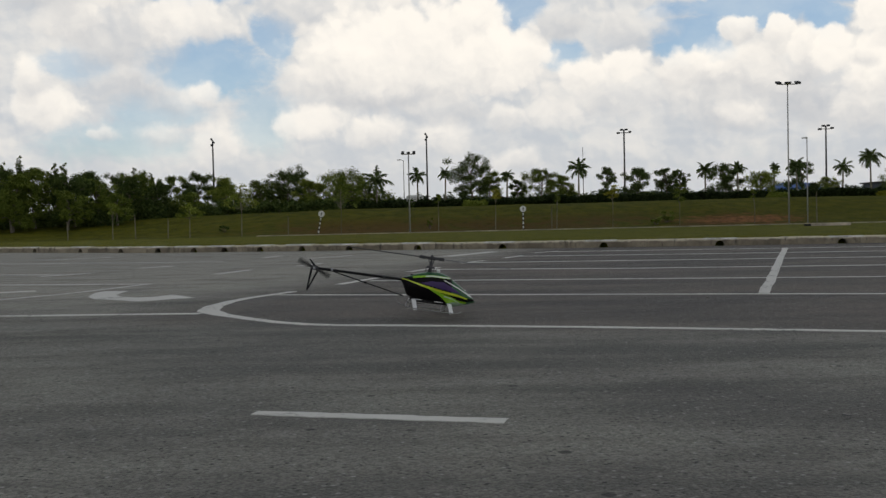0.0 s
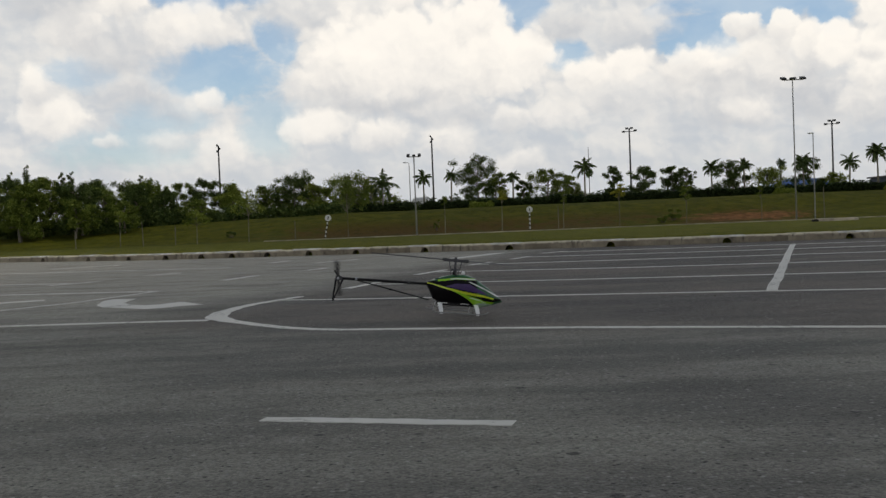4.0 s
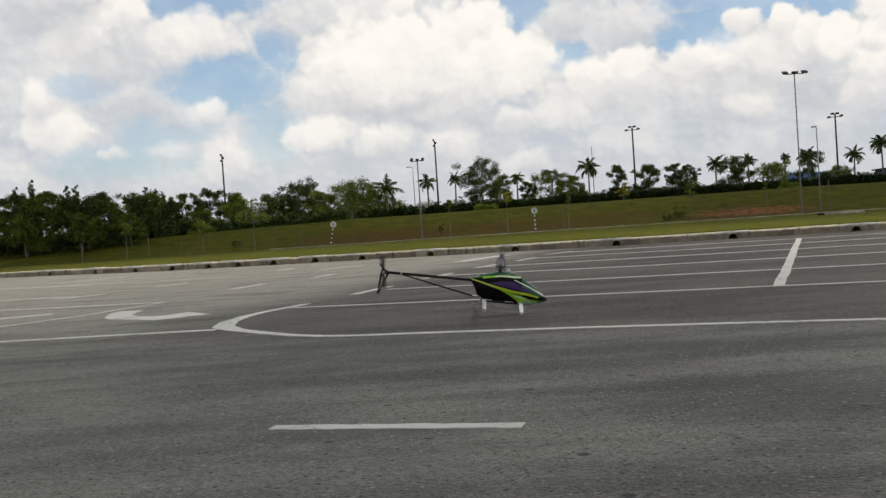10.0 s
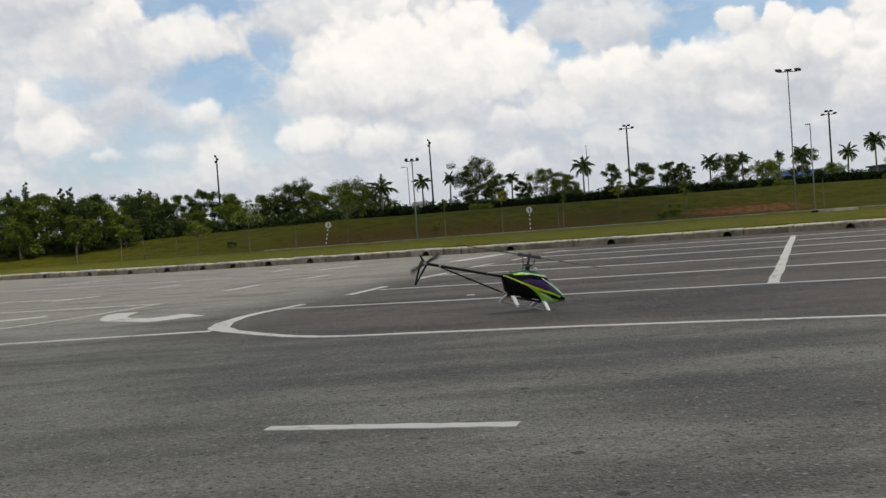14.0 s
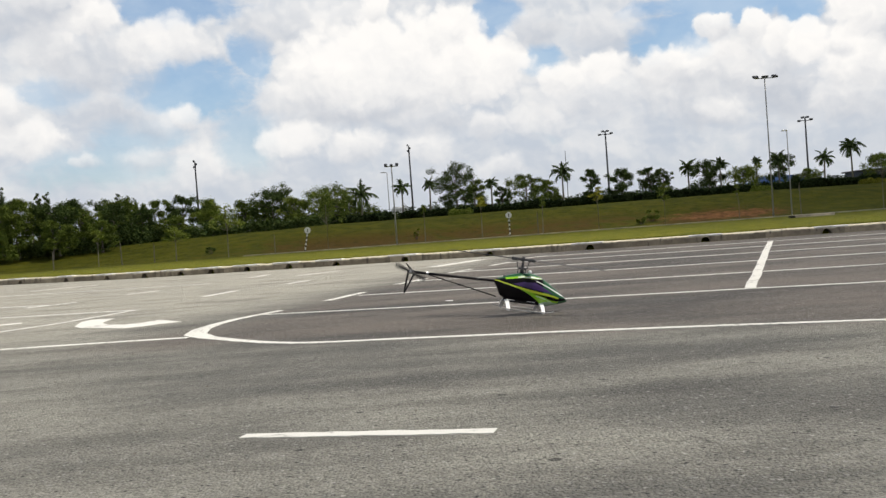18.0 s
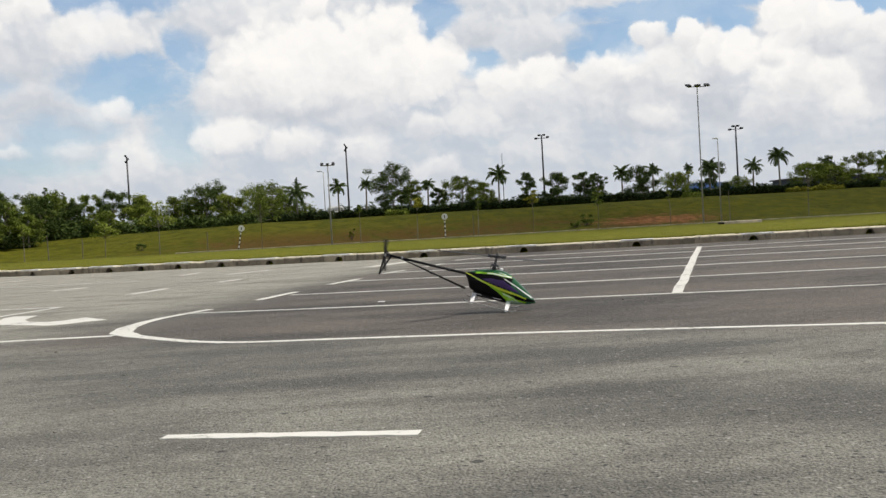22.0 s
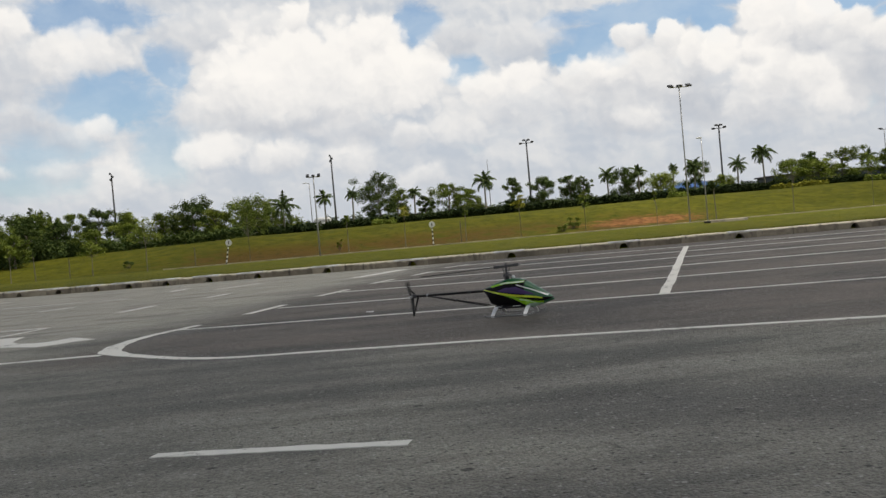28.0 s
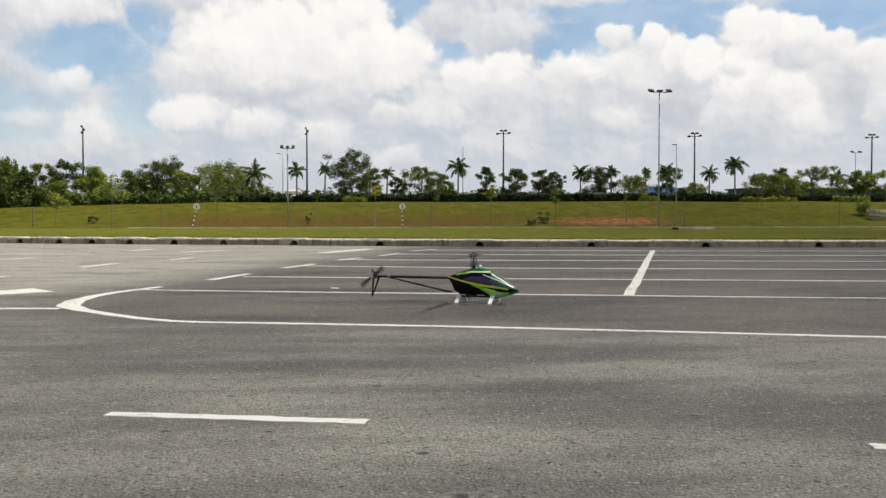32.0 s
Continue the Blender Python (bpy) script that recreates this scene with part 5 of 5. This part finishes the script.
def palm(x, y, top, width):
    rng = random.Random(int(x * 53 + top * 11))
    z = ground_at(x, y)
    h = top - z - width * 0.3
    t = thing("palm_tree", "slim palm with a crown of arching fronds", "palm tree", "palms on the bank", at=pose(x, y, z, 0, 0, rng.uniform(0, 360)))
    lean = rng.uniform(-0.12, 0.12)
    part("trunk", tube([(0, 0, -0.2), (lean * 0.3, 0, h * 0.4), (lean, 0, h)], [0.12, 0.075, 0.06], 8), PALE_BARK, t)
    count = rng.randint(15, 19)
    for k in range(count):
        a = k * 2.4 + rng.uniform(-0.3, 0.3)
        d, side = Vector((math.cos(a), math.sin(a), 0)), Vector((-math.sin(a), math.cos(a), 0))
        # young fronds stand up at the heart, old ones hang
        start = radians(82 - 95 * (k / (count - 1)) ** 0.8 + rng.uniform(-9, 9))
        bend = radians(rng.uniform(75, 120)) * (0.6 + 0.4 * math.cos(start))
        reach = width * 0.66 * rng.uniform(0.8, 1.1)
        line, p = [], Vector((lean, 0, h))
        for s in range(10):
            line.append(p.copy())
            ang = start - bend * (s / 9) ** 1.4
            p = p + (d * math.cos(ang) + Vector((0, 0, math.sin(ang)))) * (reach / 9)
        verts, faces = [], []
        for i, p in enumerate(line):
            q = (line[min(i + 1, 9)] - line[max(i - 1, 0)]).normalized()
            long = width * 0.20 * math.sin(math.pi * (0.16 + 0.80 * i / 9)) + 0.04
            for sg in (-1, 1):
                for e in range(3):
                    b = p + q * (e * reach * 0.036)
                    tipp = b + side * (sg * long * rng.uniform(0.45, 0.9)) + q * long * 0.6 + Vector((0, 0, -long * rng.uniform(0.3, 1.0)))
                    j = len(verts)
                    verts += [b - q * 0.055, b + q * 0.055, tipp]
                    faces.append((j, j + 1, j + 2))
        for i in range(9):
            j = len(verts)
            verts += [line[i] + side * 0.016, line[i] - side * 0.016, line[i + 1] - side * 0.01, line[i + 1] + side * 0.01]
            faces.append((j, j + 1, j + 2, j + 3))
        part("frond", mesh_from("frond", verts, faces, PALM_LEAF), None, t)


def sapling(x, y, top, wide=0.7, depth=0.35, leaf=None):
    """A young tree with a thin pale stem and a loose flat crown."""
    rng = random.Random(int(x * 77))
    z = ground_at(x, y)
    h = top - z
    t = thing("sapling", "young tree with a thin pale stem and " + ("a loose spreading crown" if wide > 1.5 else "sparse leaves"), "tree", "saplings along the bank", at=pose(x, y, z))
    bm = bmesh.new()
    tipx = rng.uniform(-0.08, 0.08)
    add_tube(bm, [(0, 0, -0.2), (0.03, 0, h * 0.45), (tipx, 0, h * 0.92)], [0.032, 0.025, 0.010], 6)
    blobs = []
    for _ in range(6 + int(wide * 6)):
        a, u = rng.uniform(0, math.tau), rng.random()
        reach = wide * 0.5 * rng.uniform(0.15, 0.9) * (1.0 - 0.45 * u)
        c = (tipx + reach * math.cos(a), reach * math.sin(a) * 0.8, h * (1 - depth) + h * depth * u * 0.9)
        part("branch", tube([(tipx * 0.8, 0, h * (1 - depth) * 0.9), c], [0.009, 0.004], 4), PALE_BARK, t)
        blobs.append((*c, wide * 0.13 + 0.08, 0.55))
    part("trunk", bm, PALE_BARK, t)
    v, f = leaf_cloud(rng, blobs, int(90 + 330 * wide), 0.075)
    part("crown", mesh_from("crown", v, f, leaf or LEAVES[2]), None, t)


def shrub(x, y, wide, tall, leaf):
    rng = random.Random(int(x * 41 + y))
    t = thing("shrub", "low ragged shrub on the grass bank", "shrub", "shrubs on the bank", at=pose(x, y, ground_at(x, y)))
    blobs = []
    for _ in range(7):
        c = (rng.uniform(-0.4, 0.4) * wide, rng.uniform(-0.3, 0.3) * wide, tall * rng.uniform(0.25, 0.85))
        part("stem", tube([(0, 0, -0.1), c], [0.02, 0.008], 4), BARK, t)
        blobs.append((*c, wide * 0.2, 0.7))
    v, f = leaf_cloud(rng, blobs, int(260 + 420 * wide * tall), 0.065)
    part("crown", mesh_from("crown", v, f, leaf), None, t)


def hedge(x0, x1, y, height, leaf=None, size=0.12, label="clipped dark hedge along the top of the bank"):
    rng = random.Random(int(x0 * 13 + y))
    blobs, x = [], x0
    while x < x1:
        z = ground_at(x, y)
        blobs.append((x, y + rng.uniform(-0.25, 0.25), z + height * rng.uniform(0.2, 0.45), height * rng.uniform(0.55, 0.75), rng.uniform(0.7, 0.95)))
        x += height * 0.55
    v, f = leaf_cloud(rng, blobs, int(len(blobs) * 380), size)
    tagged(new("hedge", mesh_from("hedge", v, f, leaf or HEDGE_LEAF)), label, "hedge", kind="stuff")


BROAD_WEST = [(-25.2, 84.0, 5.12, 4.36), (-21.5, 86.0, 5.49, 3.07), (-18.5, 84.0, 4.7, 3.39), (-16.7, 90.0, 4.65, 3.11), (-13.9, 88.0, 5.75, 4.31),
              (-11.4, 85.0, 4.56, 2.94), (-8.7, 84.0, 5.09, 4.6), (-7.2, 92.0, 4.53, 3.18), (2.7, 88.0, 6.53, 4.06), (4.4, 92.0, 5.12, 2.65),
              (6.7, 90.0, 4.42, 1.56), (9.0, 90.0, 5.31, 3.63), (11.6, 96.0, 5.06, 2.49), (14.6, 88.0, 5.15, 2.13), (17.3, 88.0, 5.16, 3.04)]
BROAD_EAST = [(20.7, 90.0, 5.23, 2.39), (21.5, 88.0, 4.78, 1.83), (24.9, 86.0, 5.12, 3.27), (27.7, 86.0, 4.37, 3.07), (33.7, 92.0, 5.73, 3.18),
              (36.0, 92.0, 3.93, 2.12), (40.2, 86.0, 4.75, 3.27), (44.0, 90.0, 5.37, 2.85), (46.1, 88.0, 5.34, 3.55), (41.6, 84.0, 4.37, 2.9),
              (50.4, 88.0, 5.21, 2.33), (51.2, 86.0, 4.97, 2.97), (55.0, 87.0, 5.2, 3.4), (59.0, 88.0, 5.4, 3.6)]
GROVE = [(-31.6, 72.0, 5.03, 3.32), (-30.8, 74.0, 5.32, 3.41), (-27.8, 74.0, 4.83, 3.84), (-26.6, 76.0, 4.71, 3.5), (-24.8, 78.0, 4.71, 3.15),
         (-23.2, 80.0, 4.53, 2.77), (-20.3, 79.0, 3.4, 2.63), (-27.8, 72.5, 3.44, 2.82), (-31.5, 71.5, 3.83, 2.74), (-24.6, 74.0, 3.3, 2.49),
         (-18.1, 82.0, 3.79, 1.89), (-35.0, 75.0, 5.3, 3.6), (-38.5, 77.0, 5.4, 3.8), (-34.0, 72.0, 4.2, 3.0)]
GROVE_BACK = [(-36.5, 82.0, 5.9, 4.0), (-33.0, 82.0, 5.6, 3.6), (-29.5, 82.0, 5.5, 3.6), (-28.2, 86.0, 5.4, 3.8), (-23.5, 85.0, 5.0, 3.4), (-20.0, 88.0, 4.9, 3.2), (-15.3, 92.0, 4.7, 3.2), (-12.4, 93.0, 4.6, 3.0), (-10.0, 94.0, 4.6, 3.0)]
PALMS = [(-5.8, 86.0, 5.02, 2.97), (-2.2, 86.0, 5.14, 1.78), (0.2, 86.0, 5.16, 1.5), (5.6, 86.0, 4.85, 1.4), (11.9, 86.0, 5.53, 2.3), (23.0, 86.0, 5.05, 1.9),
         (25.7, 85.5, 5.07, 1.6), (29.0, 86.0, 4.99, 0.9), (31.0, 86.0, 5.21, 2.1), (35.0, 86.0, 5.03, 1.9), (37.5, 86.0, 5.97, 2.4), (47.3, 86.0, 4.84, 1.9)]


def build_trees():
    for i, (x, y, top, w) in enumerate(BROAD_WEST):
        tree(x, y, top, w * 1.04, (1, 0, 2, 1, 0, 2, 1, 1, 0, 1, 0, 1, 1, 0, 0)[i], 1.0)
    for i, (x, y, top, w) in enumerate(BROAD_EAST):
        tree(x, y, top, w * 1.04, (0, 0, 0, 2, 0, 2, 1, 0, 1, 2, 1, 2, 1, 1)[i], 1.0)
    for i, (x, y, top, w) in enumerate(GROVE):
        tree(x, y, top, w, (1, 1, 0, 1, 0, 0, 1, 1, 1, 1, 2, 0, 0, 1)[i], 2.0, label="dense leafy tree in the grove beside the lot")
    for i, (x, y, top, w) in enumerate(GROVE_BACK):
        tree(x, y, top, w, (0, 1, 0, 0, 1, 0, 1, 0, 1)[i], 1.2, label="dense leafy tree in the second row of the grove")
    for x, y, top, w in ((-34.4, 80.0, 6.85, 1.3), (-31.6, 80.0, 6.15, 1.0), (-31.0, 80.5, 6.27, 1.0), (-26.4, 84.0, 5.92, 1.1), (-25.8, 84.5, 5.72, 1.0), (-36.2, 81.0, 6.4, 1.2), (-25.2, 85.0, 5.5, 0.9)):
        conifer(x, y, top, w)
    for x, y, top, w in PALMS:
        palm(x, y, top, w * 0.8)
    for x0, x1 in ((-9.0, -3.2), (-2.0, 9.5), (10.0, 20.0), (20.6, 27.5), (28.3, 38.5), (39.0, 60.0)):
        hedge(x0, x1, 82.5, 0.85)
    for x0, x1, y, hh in ((-44.0, -22.0, 78.0, 1.6), (-44.0, -25.0, 74.5, 1.5), (-27.0, -18.0, 79.0, 1.3), (-23.0, -8.5, 80.5, 1.3)):
        hedge(x0, x1, y, hh, LEAVES[0], 0.12, "dark undergrowth below the trees")
    hedge(-75.0, 95.0, 150.0, 2.6, HAZY_LEAF, 0.3, "far belt of low trees behind the bank, haze put into its colour")
    hedge(-6.0, 62.0, 87.5, 0.95, LEAVES[0], 0.12, "low ragged shrubs behind the hedge")
    hedge(-42.0, -5.0, 93.0, 2.3, LEAVES[1], 0.14, "dense belt of shrubs behind the trees")
    for x0, x1, hh in ((27.2, 28.4, 0.7), (44.8, 47.5, 0.7), (2.0, 3.4, 0.6), (50.0, 52.5, 0.8)):
        hedge(x0, x1, 81.3, hh, LEAVES[2], 0.1, "light yellow-green shrub in front of the hedge")
    for x0, x1, hh in ((36.2, 38.6, 0.45), (39.0, 40.9, 0.6)):
        hedge(x0, x1, 81.2, hh, YELLOW_LEAF, 0.09, "bright yellow shrub in front of the hedge")
    for x, top, wide, depth, leaf in ((-16.57, 2.35, 2.1, 0.42, LEAVES[2]), (-13.18, 3.5, 2.7, 0.45, LEAVES[2]), (-6.69, 3.95, 3.1, 0.52, LEAVES[1]),
                                      (-0.36, 2.5, 0.5, 0.3, LEAVES[1]), (3.36, 2.75, 0.9, 0.25, YELLOW_LEAF), (7.35, 2.55, 0.5, 0.3, LEAVES[1]),
                                      (11.0, 2.9, 1.1, 0.3, YELLOW_LEAF), (15.35, 2.9, 1.3, 0.4, LEAVES[1]), (20.23, 2.4, 0.4, 0.25, LEAVES[1]),
                                      (29.74, 3.7, 2.7, 0.32, LEAVES[1]), (35.39, 3.9, 3.0, 0.35, LEAVES[1]), (-21.6, 2.4, 1.6, 0.4, LEAVES[2])):
        sapling(x, 63.9, top, wide, depth, leaf)
    for x, top in ((-10.1, 1.2), (24.2, 2.0), (-24.4, 1.14), (-20.0, 1.5), (39.5, 1.7), (7.0, 1.4), (-17.9, 1.2)):
        fence_post(x, 63.6, top)
    for x, y, wide, tall, leaf in ((-15.2, 68.0, 0.7, 0.6, LEAVES[0]), (15.2, 67.2, 1.3, 0.9, LEAVES[1]), (14.4, 66.2, 0.9, 0.5, LEAVES[1]),
                                   (-0.95, 67.5, 0.4, 0.8, LEAVES[1]), (41.5, 70.5, 2.4, 1.0, LEAVES[1])):
        shrub(x, y, wide, tall, leaf)


def build_lamps():
    floodlight_mast(22.38, 63.6, 9.08, 3, 1.25)
    floodlight_mast(-2.2, 63.6, 5.13, 3, 0.72)
    street_lamp(23.52, 63.4, 5.55, 0.1)
    street_lamp(-3.55, 90.0, 6.35, 0.35)
    tall_mast(-29.1, 125.0, 11.6, 1)
    tall_mast(-2.0, 130.0, 12.1, 1)
    tall_mast(23.2, 125.0, 11.7, 2)
    tall_mast(17.2, 120.0, 9.25, 0)
    tall_mast(46.9, 120.0, 11.2, 2)
    tall_mast(73.8, 125.0, 11.7, 2)
    floodlight_mast(62.9, 110.0, 8.3, 2, 1.0)
    marker_post(-8.1, 63.0, 11)
    marker_post(5.1, 63.0, 0)


def build_far_things():
    z = ground_at(37.5, 105.0)
    shed = thing("shed", "low pale shed with a blue roof behind the hedge", "shed", at=pose(37.5, 105.0, z))
    b = bmesh.new()
    add_box(b, (-2.3, -1.5, 0), (2.3, 1.5, 0.82), 0.02)
    part("wall", b, WALL_PALE, shed)
    b = bmesh.new()
    # a low hipped roof with a fascia
    low, high = [(-2.7, -1.9), (2.7, -1.9), (2.7, 1.9), (-2.7, 1.9)], [(-1.5, -0.1), (1.5, -0.1), (1.5, 0.1), (-1.5, 0.1)]
    rings = [[b.verts.new((px, py, pz)) for px, py in ring] for ring, pz in ((low, 0.822), (low, 0.98), (high, 1.58))]
    for r0, r1 in zip(rings, rings[1:]):
        for k in range(4):
            b.faces.new((r0[k], r0[(k + 1) % 4], r1[(k + 1) % 4], r1[k]))
    b.faces.new(rings[0][::-1])
    b.faces.new(rings[2])
    part("roof", b, BLUE_ROOF, shed, "blue metal roof")
    cul = thing("culvert_head", "low weathered concrete culvert head in the grass", "culvert", at=pose(20.2, 51.5, ground_at(20.2, 51.5)))
    b = bmesh.new()
    add_box(b, (-1.0, -0.15, -0.2), (1.1, 0.15, 0.14), 0.02)
    part("headwall", b, PALE_CONCRETE, cul)
    b = bmesh.new()
    add_box(b, (-1.25, -0.2, -0.05), (-1.0, 0.2, 0.12), 0.03)
    part("grate", b, HOLE_DARK, cul)
    wing = thing("wing_wall", "sloping pale concrete wing wall of a drain on the bank", "retaining wall", at=pose(42.6, 68.5, ground_at(42.6, 68.5), 0, 6, 0))
    b = bmesh.new()
    add_box(b, (-2.1, -0.2, 0.35), (4.0, 0.9, 0.62), 0.03)
    part("coping", b, PALE_CONCRETE, wing)
    b = bmesh.new()
    add_box(b, (-1.9, 0.0, -1.0), (4.0, 0.7, 0.348), 0.02)
    part("wall", b, CONCRETE, wing, "dark stained concrete wall")
    hall = thing("long_hall", "long low slate-blue hall behind the hedge", "building", at=pose(59.0, 112.0, ground_at(59.0, 112.0)))
    b = bmesh.new()
    add_box(b, (-10.0, -2.5, 0), (12.0, 2.5, 1.38), 0.03)
    part("wall", b, SLATE_WALL, hall)
    b = bmesh.new()
    add_box(b, (-10.3, -2.8, 1.382), (12.3, 2.8, 1.56), 0.05)
    part("roof", b, DARK_STEEL, hall)
    car = thing("car", "white car parked behind the hedge", "car", at=pose(-2.6, 90.0, ground_at(-2.6, 90.0)))
    b = bmesh.new()
    add_box(b, (-1.3, -0.7, 0.25), (1.5, 0.7, 0.75), 0.12)
    part("body", b, WHITE_PAINT, car)
    b = bmesh.new()
    add_box(b, (-0.75, -0.6, 0.7), (0.75, 0.6, 1.22), 0.16)
    part("roof", b, WHITE_PAINT, car)
    for x in (-0.8, 0.95):
        for y in (-0.64, 0.64):
            w = bmesh.new()
            bmesh.ops.create_cone(w, cap_ends=True, segments=18, radius1=0.27, radius2=0.27, depth=0.18, matrix=pose(x, y, 0.27, 90, 0, 0))
            part("wheel", w, BLACK_PAINT, car)
    sign = thing("notice_board", "small white board at the edge of the trees", "sign", at=pose(-18.6, 80.0, ground_at(-18.6, 80.0)))
    part("leg", tube([(0, 0, -0.1), (0, 0, 0.9)], 0.03, 6), GALVANISED, sign)
    b = bmesh.new()
    add_box(b, (-0.25, -0.02, 0.65), (0.25, 0.02, 1.05), 0.005)
    part("board", b, WHITE_PAINT, sign)


def build_litter():
    rng = random.Random(11)
    b = bmesh.new()
    bmesh.ops.create_grid(b, x_segments=6, y_segments=4, size=0.5)
    for v in b.verts:
        v.co = Vector((v.co.x * 0.09, v.co.y * 0.11, 0.006 + 0.012 * rng.random()))
    ob = part("paper_scrap", b, PAPER)
    tagged(ob, "crumpled white paper scrap on the asphalt", "litter")
    ob.matrix_basis = pose(0.14, 11.62, 0)
    for x, y, s in ((-1.47, 6.05, 0.010), (-0.1, 10.9, 0.016), (-1.35, 5.2, 0.008), (0.5, 5.6, 0.006), (2.6, 9.9, 0.013), (1.6, 6.3, 0.007), (-0.9, 9.4, 0.011),
                    (-2.6, 8.3, 0.012), (0.9, 8.2, 0.008), *[(rng.uniform(-3.2, 3.6), rng.uniform(3.8, 8.6), rng.uniform(0.004, 0.009)) for _ in range(26)]):
        v, f = leaf_cloud(rng, [(0, 0, s * 0.4, s, 0.4)], 9, s * 0.8)
        ob = new("dead_leaf", mesh_from("dead_leaf", [(p[0], p[1], max(0.001, p[2])) for p in v], f, BARK))
        tagged(ob, "small dark dead leaf on the asphalt", "leaf", "dead leaves")
        ob.matrix_basis = pose(x, y, 0.001)


def build_grass():
    rng = random.Random(3)
    verts, faces = [], []
    for k in range(24000):
        x = rng.uniform(-22, 26)
        # a ragged fringe hangs over the back of the kerb, looser tufts follow
        fringe = k % 5 < 3
        y = kerb_y(x) + (0.27 + rng.random() ** 1.6 * 0.9 if fringe else 0.36 + rng.random() ** 2.0 * 14)
        z = ground_z(x, y)
        s = rng.uniform(0.025, 0.06) if fringe else rng.uniform(0.012, 0.03)
        a = rng.uniform(0, math.tau)
        i = len(verts)
        c, sn = math.cos(a) * s * 0.5, math.sin(a) * s * 0.5
        verts += [(x - c, y - sn, z - 0.01), (x + c, y + sn, z - 0.01), (x + rng.uniform(-s, s) * 0.5, y + rng.uniform(-s, s) * 0.5, z + s)]
        faces.append((i, i + 1, i + 2))
    tagged(new("grass", mesh_from("grass", verts, faces, GRASS_BLADE)), "short rough grass tufts", "grass", kind="stuff")


build_lamps()
build_trees()
build_far_things()
build_litter()
build_grass()
build_kerb()

motions()
